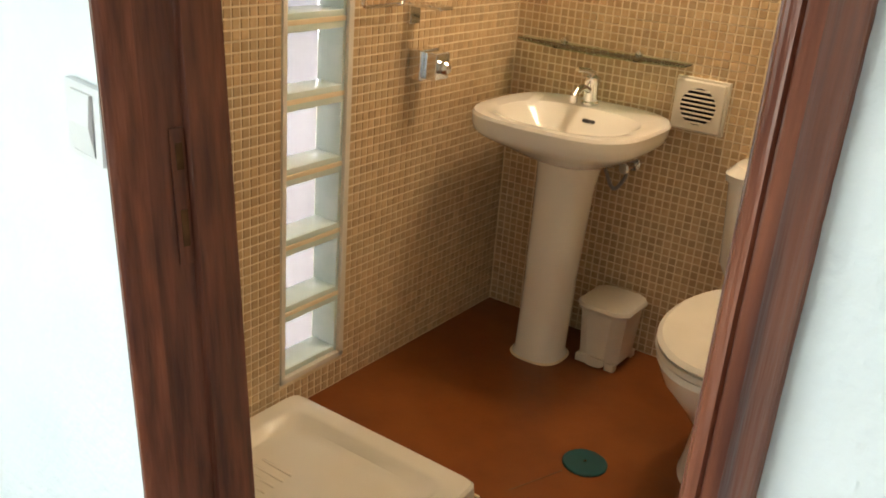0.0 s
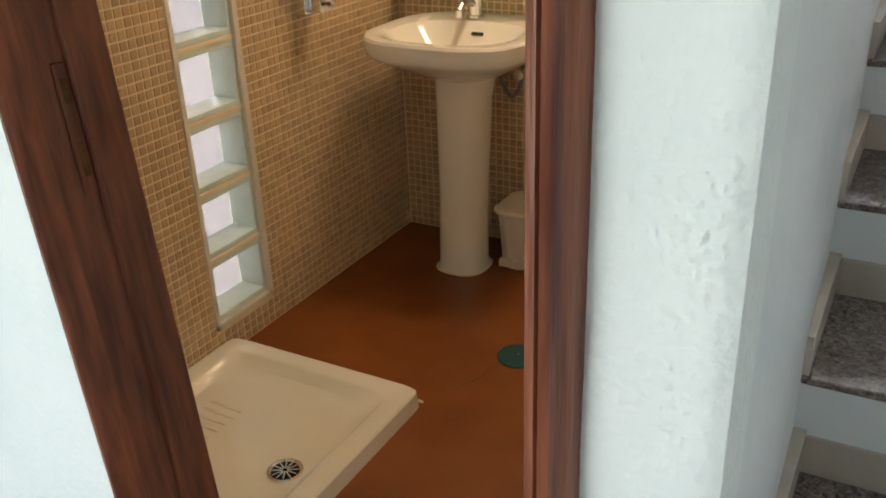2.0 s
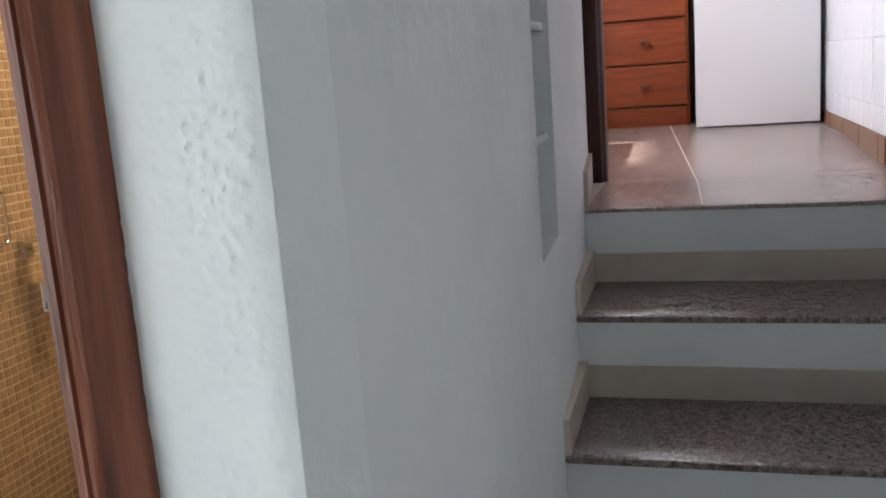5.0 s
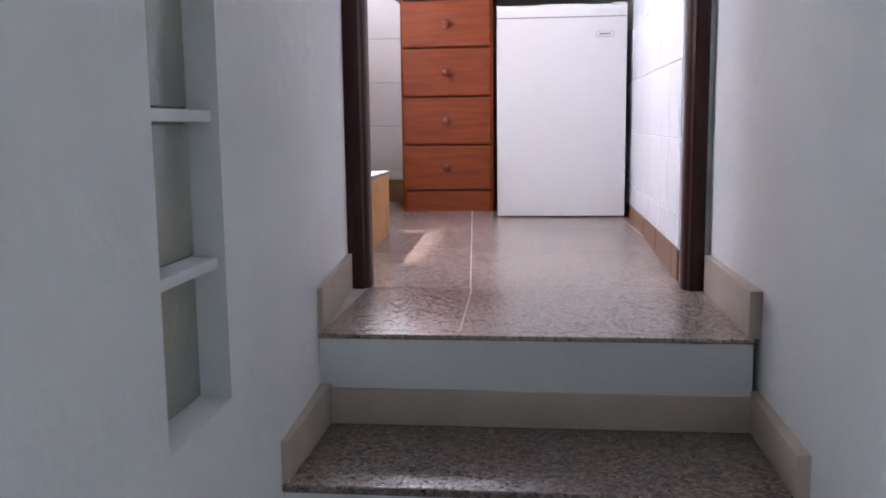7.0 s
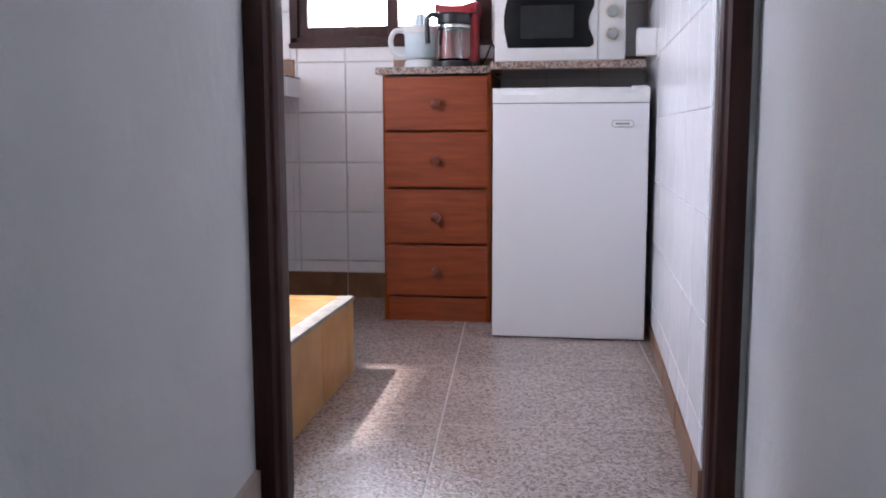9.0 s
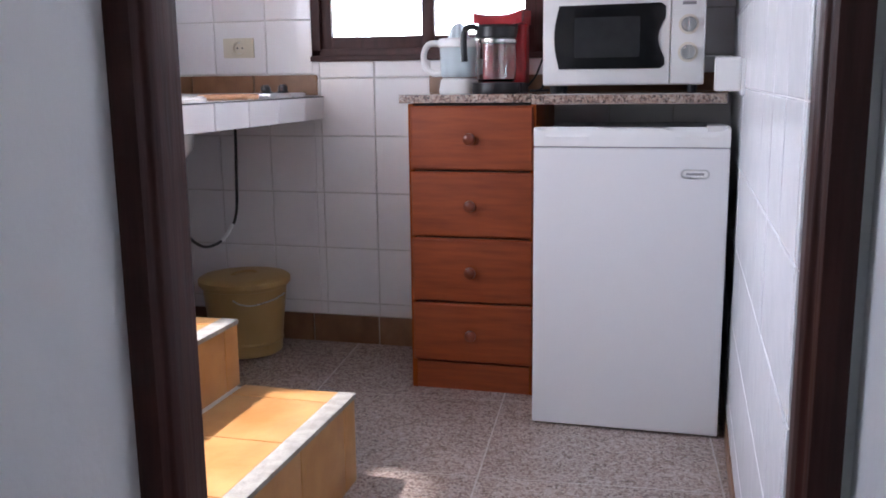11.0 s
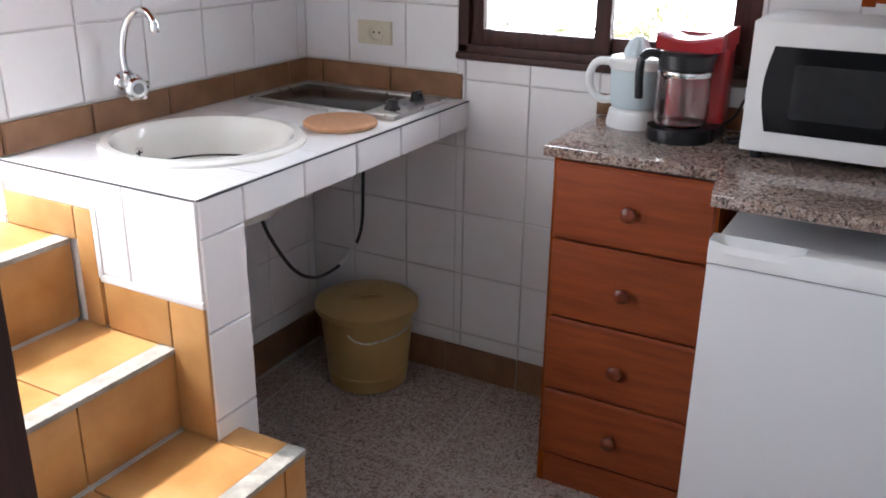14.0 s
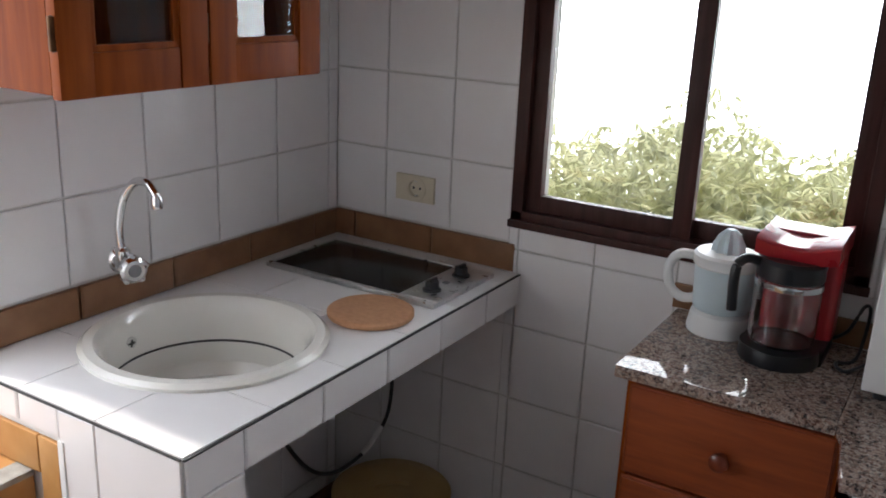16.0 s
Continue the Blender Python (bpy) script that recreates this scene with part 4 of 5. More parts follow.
left = [(-0.088 - 0.014 * math.sin(math.pi * k / 10), 1.158 - 0.174 * k / 10) for k in range(11)]
part("window", prism(arc + [(0.190, 1.160)] + left + [(0.190, 0.983)], my - 0.003, my + 0.004, "y", 0.001), BLACK_GLASS, mdr, "glossy black door window with a notch")
part("inner_screen", prism(rounded(-0.045, 1.015, 0.135, 1.125, 0.006), my - 0.0036, my - 0.0028, "y"), BLACK_PLASTIC, mdr, "dim perforated screen")
pan = part("control_panel", boxm((0.219, my, mz0 + 0.002), (mx1, my + 0.020, mz1), 0.006, 3), WHITE_PLASTIC, mw, "white control panel")
for z in (1.026, 1.100):
    part("dial_ring", lathe([(0.027, 0.0), (0.027, -0.002), (0.0, -0.002)], (0.265, my, z), 32, "y"), WARM_PLASTIC, pan, "pale dial ring")
    part("knob", join(lathe([(0.020, -0.002), (0.019, -0.014), (0.017, -0.016), (0.0, -0.016)], (0.265, my, z), 32, "y"), boxm((0.261, my - 0.023, z - 0.018), (0.269, my - 0.014, z + 0.018), 0.002)), STEEL, pan, "grey metal knob")
part("label_bar", boxm((0.247, my - 0.0012, 1.152), (0.283, my + 0.001, 1.160)), GREY_PLASTIC, pan, "grey marking")
for x in (mx0 + 0.03, mx1 - 0.03):
    part("foot", lathe([(0.012, 0.918), (0.014, 0.930), (0.014, mz0 + 0.004)], (x, my + 0.04, 0), 16), BLACK_PLASTIC, mw, "black foot")
    part("foot", lathe([(0.012, 0.918), (0.014, 0.930), (0.014, mz0 + 0.004)], (x, my + 0.22, 0), 16), BLACK_PLASTIC, mw, "black foot")

# ---- coffee machine ----
GZ = 0.918
kx, ky = -0.292, 1.742
cm = thing("coffee_machine", (kx, 1.79, GZ), "red filter coffee machine with an empty glass jug", "coffee machine")
part("base", join(prism(rounded(kx - 0.070, 1.735, kx + 0.078, 1.880, 0.02), GZ, GZ + 0.030, "z", 0.004), lathe([(0.0, GZ), (0.072, GZ), (0.074, GZ + 0.006), (0.072, GZ + 0.030), (0.0, GZ + 0.032)], (kx, ky, 0), 40)), BLACK_PLASTIC, cm, "black hotplate base")
part("tower", prism(rounded(kx - 0.062, 1.805, kx + 0.080, 1.880, 0.018), GZ + 0.028, GZ + 0.235, "z", 0.004), RED_PLASTIC, cm, "red back tower")
def lid():
    bm = bmesh.new()
    n = 14
    rows = []
    for i in range(n + 1):
        u = i / n
        x = kx - 0.064 + 0.146 * u
        zt = GZ + 0.240 - 0.014 * math.sin(math.pi * u) + 0.006 * (u - 0.5)
        rows.append([bm.verts.new(p) for p in ((x, 1.716, GZ + 0.205 - 0.010 * math.sin(math.pi * u)), (x, 1.712, zt - 0.006), (x, 1.720, zt), (x, 1.874, zt + 0.004), (x, 1.882, zt - 0.006), (x, 1.882, GZ + 0.205))])
    for a, b in zip(rows, rows[1:]):
        for k in range(6):
            bm.faces.new((a[k], a[(k + 1) % 6], b[(k + 1) % 6], b[k]))
    bm.faces.new(rows[0])
    bm.faces.new(rows[-1])
    bmesh.ops.recalc_face_normals(bm, faces=bm.faces[:])
    return bm


part("lid", lid(), RED_PLASTIC, cm, "curved red lid")
part("filter_holder", lathe([(0.050, GZ + 0.150), (0.058, GZ + 0.178), (0.060, GZ + 0.206), (0.0, GZ + 0.206)], (kx, 1.775, 0), 36), BLACK_PLASTIC, cm, "black filter holder")
jug = thing("glass_coffee_jug", (kx, ky, GZ + 0.032), "empty glass coffee jug with black handle on the hotplate", "coffee jug")
jz = GZ + 0.033
part("glass_body", lathe([(0.0, jz), (0.050, jz), (0.058, jz + 0.006), (0.061, jz + 0.030), (0.060, jz + 0.105), (0.057, jz + 0.135), (0.055, jz + 0.135), (0.058, jz + 0.104), (0.059, jz + 0.030), (0.056, jz + 0.008), (0.0, jz + 0.003)], (kx, ky, 0), 44), GLASS, jug, "clear glass body")
part("band", lathe([(0.0615, jz + 0.114), (0.0620, jz + 0.115), (0.0615, jz + 0.124), (0.0605, jz + 0.125)], (kx, ky, 0), 44, caps=False), CHROME, jug, "thin metal band")
part("cover", lathe([(0.058, jz + 0.128), (0.061, jz + 0.132), (0.061, jz + 0.160), (0.056, jz + 0.167), (0.0, jz + 0.169)], (kx, ky, 0), 44), BLACK_PLASTIC, jug, "black jug cover")
hd = Vector((-0.86, -0.5, 0)).normalized()
def jp(d, z):
    return Vector((kx, ky, jz + z)) + hd * d
part("handle", tube([jp(0.052, 0.155), jp(0.080, 0.162), jp(0.098, 0.150), jp(0.102, 0.120), jp(0.100, 0.075), jp(0.099, 0.060)], 0.0095, 10), BLACK_PLASTIC, jug, "black curved handle")
part("cord", tube([(kx + 0.078, 1.86, GZ + 0.02), (kx + 0.105, 1.84, GZ + 0.05), (kx + 0.125, 1.85, GZ + 0.10), (kx + 0.135, 1.865, GZ + 0.08), (kx + 0.130, 1.80, GZ + 0.012), (kx + 0.10, 1.77, GZ + 0.006), (kx + 0.12, 1.74, GZ + 0.005), (kx + 0.15, 1.80, GZ + 0.006)], 0.0035, 8), BLACK_PLASTIC, cm, "black power cord")

# ---- citrus juicer ----
ux, uy = -0.425, 1.815
jc = thing("citrus_juicer", (ux, uy, GZ), "white electric citrus juicer with pale translucent jug", "juicer")
part("motor_base", lathe([(0.0, GZ), (0.062, GZ), (0.064, GZ + 0.006), (0.058, GZ + 0.040), (0.050, GZ + 0.046), (0.0, GZ + 0.047)], (ux, uy, 0), 40), WHITE_PLASTIC, jc, "white motor base")
part("jug", lathe([(0.0, GZ + 0.048), (0.053, GZ + 0.048), (0.057, GZ + 0.054), (0.061, GZ + 0.140), (0.059, GZ + 0.140), (0.054, GZ + 0.056), (0.0, GZ + 0.052)], (ux, uy, 0), 40), JUG_PLASTIC, jc, "pale translucent jug")
part("jug_handle", tube([(ux - 0.052, uy - 0.012, GZ + 0.150), (ux - 0.090, uy - 0.020, GZ + 0.150), (ux - 0.108, uy - 0.024, GZ + 0.120), (ux - 0.102, uy - 0.022, GZ + 0.080), (ux - 0.078, uy - 0.018, GZ + 0.060), (ux - 0.052, uy - 0.012, GZ + 0.062)], 0.010, 10), WHITE_PLASTIC, jc, "white loop handle")
part("strainer", lathe([(0.062, GZ + 0.138), (0.065, GZ + 0.142), (0.065, GZ + 0.160), (0.060, GZ + 0.166), (0.035, GZ + 0.168), (0.0, GZ + 0.168)], (ux, uy, 0), 40), WHITE_PLASTIC, jc, "white strainer tray")
cone = lathe([(0.030, GZ + 0.168), (0.028, GZ + 0.184), (0.020, GZ + 0.202), (0.008, GZ + 0.213), (0.0, GZ + 0.214)], (ux, uy, 0), 36)
for v in cone.verts:
    d = Vector((v.co.x - ux, v.co.y - uy))
    if d.length > 1e-4:
        k = 1 + 0.13 * math.cos(9 * math.atan2(d.y, d.x))
        v.co.x, v.co.y = ux + d.x * k, uy + d.y * k
part("reamer", cone, JUG_PLASTIC, jc, "ridged squeezing cone")

# ---- plug on the right wall, kitchen socket ----
pl = thing("wall_plug_adapter", (XK, 1.30, 0.93), "white plastic plug adapter on the tiled wall", "plug")
part("socket_plate", boxm((XK - 0.012, 1.262, 0.915), (XK, 1.345, 1.000), 0.003), WHITE_PLASTIC, pl, "white socket plate")
part("adapter", boxm((XK - 0.072, 1.272, 0.925), (XK - 0.012, 1.335, 1.005), 0.010, 4), WHITE_PLASTIC, pl, "bulky white adapter")


def socket(name, at, w, h, label, material):
    s = thing(name, at, label, "socket")
    x, y, z = at
    cx, q = x + w * 0.02, 0.0215
    part("plate", join(boxm((x - w / 2, y - 0.009, z - h / 2), (cx - q, y, z + h / 2), 0.002), boxm((cx + q, y - 0.009, z - h / 2), (x + w / 2, y, z + h / 2), 0.002), boxm((cx - q, y - 0.009, z - h / 2), (cx + q, y, z - q)), boxm((cx - q, y - 0.009, z + q), (cx + q, y, z + h / 2))), material, s)
    part("well", lathe([(0.0310, -0.0088), (0.0300, -0.0105), (0.0215, -0.0110), (0.0200, -0.0095), (0.0195, 0.0)], (cx, y, z), 32, "y", caps=False), material, s, "round socket well")
    part("well_floor", lathe([(0.0205, -0.001), (0.0, -0.001)], (cx, y, z), 28, "y", caps=False), material, s, "round socket floor")
    for sg in (-1, 1):
        part("earth_clip", boxm((cx - 0.003, y - 0.008, z + sg * 0.0185 - 0.0015), (cx + 0.003, y + 0.001, z + sg * 0.0185 + 0.0015)), STEEL, s, "metal earth clip")
    for dx_ in (-0.0095, 0.0095):
        part("contact", lathe([(0.0036, -0.0016), (0.0, -0.0016)], (cx + dx_, y, z), 10, "y", caps=False), SEAM, s, "dark contact hole")


socket("wall_socket", (-1.222, YB - 0.0055, 1.073), 0.112, 0.066, "cream wall socket on white kitchen tiles", CREAM_PLASTIC)
socket("wall_socket", (-1.722, BY - 0.0026, 0.060), 0.104, 0.074, "ivory wall socket on the mosaic bathroom wall", WARM_PLASTIC)

# ---- wall cabinets ----
def wall_cabinet(name, label, m, width, height, depth, doors, glazed=True):
    """Cabinet with framed glass doors; local x runs along the front, y into the wall, z up; door: (x0, x1)."""
    c = thing(name, m @ Vector((width / 2, depth / 2, 0)), label, "wall cabinet")
    t = 0.018
    for n_, a, b in (("side_panel", (0, 0.020, 0), (t, depth, height)), ("side_panel", (width - t, 0.020, 0), (width, depth, height)), ("bottom_panel", (t, 0.020, 0), (width - t, depth, t)), ("top_panel", (t, 0.020, height - t), (width - t, depth, height)), ("back_panel", (t, depth - 0.008, t), (width - t, depth, height - t)), ("shelf", (t, 0.04, height * 0.48), (width - t, depth - 0.008, height * 0.48 + 0.016))):
        part(n_, boxm(a, b, 0.0015), CAB_WOOD_UP, c, "", m)
    for x0, x1 in doors:
        f = 0.058
        d = part("door", boxm((x0, 0, -0.006), (x0 + f, 0.020, height), 0.004), CAB_WOOD_UP, c, "moulded pine door frame", m)
        part("stile", boxm((x1 - f, 0, -0.006), (x1, 0.020, height), 0.004), CAB_WOOD_UP, d, "", m)
        for z0, z1 in ((-0.006, f), (height - f, height)):
            part("rail", boxm((x0 + f, 0.002, z0), (x1 - f, 0.020, z1), 0.004), CAB_WOOD_UP, d, "", m)
        for a, b in (((x0 + f - 0.002, 0.005, f - 0.002), (x0 + f + 0.010, 0.018, height - f)), ((x1 - f - 0.010, 0.005, f - 0.002), (x1 - f + 0.002, 0.018, height - f)), ((x0 + f, 0.005, f - 0.002), (x1 - f, 0.018, f + 0.010))):
            part("moulding", boxm(a, b, 0.003), CAB_WOOD_UP, d, "", m)
        p = part("pane", boxm((x0 + f, 0.010, f), (x1 - f, 0.014, height - f)), GLASS, d, "clear glass pane", m)
        for z in (0.06, height - 0.11):
            part("hinge", lathe([(0.0, 0.0), (0.0055, 0.002), (0.0055, 0.048), (0.0, 0.050)], (x0 - 0.001, 0.008, z), 12), BRASS, d, "dull brass hinge", m)
    return c


wall_cabinet("wall_cabinet", "orange pine wall cabinet with two glass doors", plane_frame((-1.125, 0.842, 1.404), (0.0, 1, 0), (-1, 0, 0)), 0.560, 0.62, 0.346, ((0.0, 0.278), (0.282, 0.560)))
wall_cabinet("wall_cabinet", "orange pine wall cabinet above the microwave", plane_frame((0.052, 1.885, 1.288), (0.06, -1, 0), (1, 0.06, 0)), 0.70, 0.66, 0.300, ((0.0, 0.348), (0.352, 0.70)))

# ---- bin and cable under the counter ----
bx, by, bz = -1.165, 1.735, 0.028
BINM = Matrix.Translation((-1.172, 1.752, 0.0473)) @ Matrix.Diagonal((1.10, 1.10, 0.76, 1)) @ Matrix.Translation((-bx, -by, -bz))
kb = thing("kitchen_bin", (-1.172, 1.752, 0.0473), "mustard yellow plastic bin with a lid and wire handle", "bin")
part("bucket", lathe([(0.0, 0.0), (0.104, 0.0), (0.108, 0.006), (0.110, 0.05), (0.113, 0.055), (0.113, 0.062), (0.111, 0.066), (0.128, 0.300), (0.133, 0.304), (0.133, 0.318), (0.128, 0.322)], (bx, by, bz), 48), BIN_YELLOW, kb, "tapered yellow bucket", BINM)
lidb = part("lid", lathe([(0.138, 0.312), (0.141, 0.318), (0.141, 0.338), (0.134, 0.346), (0.10, 0.352), (0.0, 0.356)], (bx, by, bz), 48), BIN_YELLOW, kb, "yellow lid", BINM)
part("lid_grip", tube([(bx - 0.03, by - 0.03, 0.376), (bx - 0.015, by - 0.015, 0.392), (bx + 0.015, by + 0.015, 0.392), (bx + 0.03, by + 0.03, 0.376)], 0.006, 8), BIN_YELLOW, lidb, "moulded lid grip", BINM)
part("wire_handle", tube([(bx + 0.03, by - 0.136, 0.305), (bx + 0.055, by - 0.140, 0.292), (bx + 0.09, by - 0.125, 0.285), (bx + 0.13, by - 0.07, 0.296), (bx + 0.142, by - 0.02, 0.310)], 0.0032, 8), STEEL, kb, "bent wire handle", BINM)
cbl = thing("power_cable", (-1.2, 1.6, 0.44), "black cable hanging under the tiled counter", "cable")
part("cord", tube([(-1.195, 1.79, 0.845), (-1.197, 1.782, 0.67), (-1.197, 1.765, 0.52), (-1.198, 1.70, 0.462), (-1.2, 1.635, 0.441), (-1.2, 1.54, 0.448), (-1.2, 1.45, 0.505), (-1.2, 1.36, 0.63), (-1.205, 1.32, 0.74), (-1.21, 1.30, 0.77)], 0.0050, 8), BLACK_PLASTIC, cbl, "black rubber cord")
part("tape", tube([(-1.197, 1.735, 0.487), (-1.198, 1.69, 0.457), (-1.199, 1.655, 0.446)], 0.0062, 8), WHITE_PLASTIC, cbl, "grey tape wrap")

# ---- bathroom things ----
def loft(rings):
    bm = bmesh.new()
    rr = [[bm.verts.new(p) for p in r] for r in rings]
    n = len(rr[0])
    for a, b in zip(rr, rr[1:]):
        for k in range(n):
            bm.faces.new((a[k], a[(k + 1) % n], b[(k + 1) % n], b[k]))
    bm.faces.new(rr[0])
    bm.faces.new(rr[-1])
    bmesh.ops.recalc_face_normals(bm, faces=bm.faces[:])
    return bm


def oval(cx, cy, z, a, b, e=2.0, n=56, back=None):
    pts = []
    for k in range(n):
        t = 2 * math.pi * k / n
        c, s = math.cos(t), math.sin(t)
        x = cx + a * math.copysign(abs(c) ** (2 / e), c)
        y = cy + b * math.copysign(abs(s) ** (2 / e), s)
        pts.append((x, min(y, back) if back is not None else y, z))
    return pts


wx, wy, wz = -1.432, -0.425, -0.262
bs = thing("pedestal_basin", (wx, wy, BATH), "white ceramic wash basin on a tall pedestal", "wash basin")
part("bowl", loft([oval(wx, wy + 0.03, wz - 0.135, 0.095, 0.10, 2.4, back=BY), oval(wx, wy + 0.02, wz - 0.115, 0.15, 0.14, 2.4, back=BY), oval(wx, wy + 0.005, wz - 0.080, 0.205, 0.190, 2.8, back=BY), oval(wx, wy, wz - 0.062, 0.228, 0.217, 3.2, back=BY), oval(wx, wy, wz - 0.050, 0.238, 0.227, 3.4, back=BY), oval(wx, wy, wz - 0.030, 0.244, 0.232, 3.4, back=BY), oval(wx, wy, wz - 0.008, 0.248, 0.236, 3.2, back=BY),
      oval(wx, wy, wz, 0.243, 0.231, 3.2, back=BY - 0.002), oval(wx, wy, wz + 0.001, 0.225, 0.214, 3.0, back=BY - 0.02), oval(wx, wy - 0.03, wz - 0.004, 0.195, 0.155, 2.7), oval(wx, wy - 0.03, wz - 0.020, 0.180, 0.140, 2.5), oval(wx, wy - 0.03, wz - 0.075, 0.130, 0.100, 2.2), oval(wx, wy - 0.03, wz - 0.105, 0.05, 0.04, 2.0), oval(wx, wy - 0.03, wz - 0.107, 0.012, 0.012, 2.0)]), CERAMIC, bs, "wide white bowl with rounded corners")
part("pedestal", loft([oval(wx - 0.015, wy + 0.015, BATH, 0.078, 0.081, 2.6), oval(wx - 0.015, wy + 0.015, BATH + 0.012, 0.077, 0.080, 2.6), oval(wx - 0.015, wy + 0.015, BATH + 0.022, 0.071, 0.075, 2.6), oval(wx - 0.012, wy + 0.02, BATH + 0.25, 0.072, 0.074, 2.5), oval(wx - 0.005, wy + 0.025, wz - 0.20, 0.080, 0.080, 2.5), oval(wx, wy + 0.03, wz - 0.120, 0.090, 0.090, 2.4)]), CERAMIC, bs, "tapering white pedestal")
part("overflow_slot", prism(rounded(-0.020, -0.005, 0.020, 0.005, 0.0045), -0.002, 0.002, "y"), SEAM, bs, "dark overflow slot", Matrix.Translation((wx + 0.005, wy + 0.098, wz - 0.035)) @ pose(0, 0, 0, -38, 0, 0))
part("caulk_ring", loft([oval(wx - 0.015, wy + 0.015, BATH + 0.0005, 0.084, 0.087, 2.6), oval(wx - 0.015, wy + 0.015, BATH + 0.004, 0.080, 0.083, 2.6)]), MOSAIC_GROUT, bs, "pale sealant ring")
tx, ty = wx - 0.03, wy + 0.160
bt = thing("basin_tap", (tx, ty, wz), "chrome single-lever basin tap", "tap")
part("body", lathe([(0.026, wz), (0.026, wz + 0.006), (0.021, wz + 0.010), (0.020, wz + 0.055), (0.023, wz + 0.060), (0.022, wz + 0.078), (0.012, wz + 0.086), (0.0, wz + 0.087)], (tx, ty, 0), 28), CHROME, bt)
part("spout", tube([(tx, ty - 0.010, wz + 0.040), (tx, ty - 0.050, wz + 0.054), (tx, ty - 0.085, wz + 0.050), (tx, ty - 0.105, wz + 0.036)], 0.0105, 14), CHROME, bt, "short chrome spout")
part("aerator", lathe([(0.012, wz + 0.020), (0.012, wz + 0.040), (0.0, wz + 0.042)], (tx, ty - 0.106, 0), 18), CHROME, bt)
part("lever", tube([(tx, ty, wz + 0.086), (tx - 0.006, ty - 0.025, wz + 0.098), (tx - 0.016, ty - 0.070, wz + 0.104)], lambda u: 0.010 - 0.003 * u, 10), CHROME, bt, "chrome lever")
vl = thing("angle_valve", (-1.325, BY, -0.425), "chrome angle valve with pipe below the basin", "valve")
part("valve_body", join(lathe([(0.022, 0.0), (0.020, -0.008), (0.010, -0.010), (0.010, -0.060), (0.0, -0.062)], (-1.325, BY, -0.425), 18, "y"), lathe([(0.014, -0.056), (0.016, -0.060), (0.016, -0.078), (0.0, -0.080)], (-1.325, BY, -0.425), 18, "y")), CHROME, vl)
part("hose", tube([(-1.325, BY - 0.04, -0.425), (-1.335, BY - 0.045, -0.47), (-1.36, BY - 0.05, -0.50), (-1.375, BY - 0.08, -0.45), (-1.38, BY - 0.12, -0.38)], 0.006, 8), GREY_PLASTIC, vl, "grey flexible hose")

sf = thing("glass_shelf", (-1.46, BY - 0.06, -0.115), "clear glass wall shelf with a bowed front edge", "shelf")
front = [(-1.735 + 0.53 * k / 16, BY - 0.055 - 0.065 * math.sin(math.pi * k / 16) ** 0.7) for k in range(17)]
part("pane", prism([(-1.735, BY - 0.003)] + front + [(-1.205, BY - 0.003)], -0.117, -0.112, "z", 0.001), GREEN_GLASS, sf, "clear greenish glass")
for x in (-1.60, -1.36):
    part("clip", join(lathe([(0.009, 0.0), (0.009, -0.022), (0.0, -0.024)], (x, BY, -0.106), 16, "y"), lathe([(0.009, 0.0), (0.009, -0.022), (0.0, -0.024)], (x, BY, -0.123), 16, "y")), CHROME, sf, "small chrome shelf clip")

fn = thing("extractor_fan", (-1.158, BY, -0.218), "square ivory extractor fan with round slatted grille", "fan")
part("housing", join(boxm((-1.234, BY - 0.018, -0.292), (-1.084, BY, -0.144), 0.003), boxm((-1.229, BY - 0.034, -0.286), (-1.089, BY - 0.018, -0.150), 0.006, 3)), WARM_PLASTIC, fn, "ivory square housing")
part("grille_well", lathe([(0.050, -0.0346), (0.0, -0.0346)], (-1.158, BY, -0.218), 40, "y"), SEAM, fn, "dark round opening")
for i in range(8):
    z = -0.262 + 0.0126 * i
    w = math.sqrt(max(0.0, 0.050 ** 2 - (z + 0.218) ** 2))
    part("slat", boxm((-1.158 - w - 0.002, BY - 0.0385, z - 0.0028), (-1.158 + w + 0.002, BY - 0.0345, z + 0.0028), 0.001), WARM_PLASTIC, fn, "ivory slat")

mr_ = thing("round_mirror", (-1.50, BY, 0.41), "round wall mirror with a thin black frame", "mirror")
part("glass", lathe([(0.0, -0.010), (0.262, -0.010), (0.262, -0.004)], (-1.50, BY, 0.41), 72, "y"), MIRROR, mr_, "silvered glass")
part("frame", lathe([(0.261, 0.0), (0.261, -0.014), (0.263, -0.017), (0.268, -0.017), (0.270, -0.014), (0.270, 0.0), (0.261, 0.0)], (-1.50, BY, 0.41), 72, "y"), BLACK_PLASTIC, mr_, "thin black frame")

# toilet
ox = -0.793
tl = thing("toilet", (ox, -0.6, BATH), "white ceramic toilet with cistern and closed lid", "toilet")
part("pan", loft([oval(ox, -0.58, BATH, 0.105, 0.20, 2.2), oval(ox, -0.58, BATH + 0.02, 0.100, 0.195, 2.2), oval(ox, -0.60, BATH + 0.14, 0.085, 0.165, 2.1), oval(ox, -0.64, BATH + 0.24, 0.120, 0.215, 2.1), oval(ox, -0.68, BATH + 0.32, 0.160, 0.255, 2.1), oval(ox, -0.69, BATH + 0.365, 0.172, 0.268, 2.1), oval(ox, -0.69, BATH + 0.378, 0.168, 0.264, 2.1)]), CERAMIC, tl, "white ceramic pan")
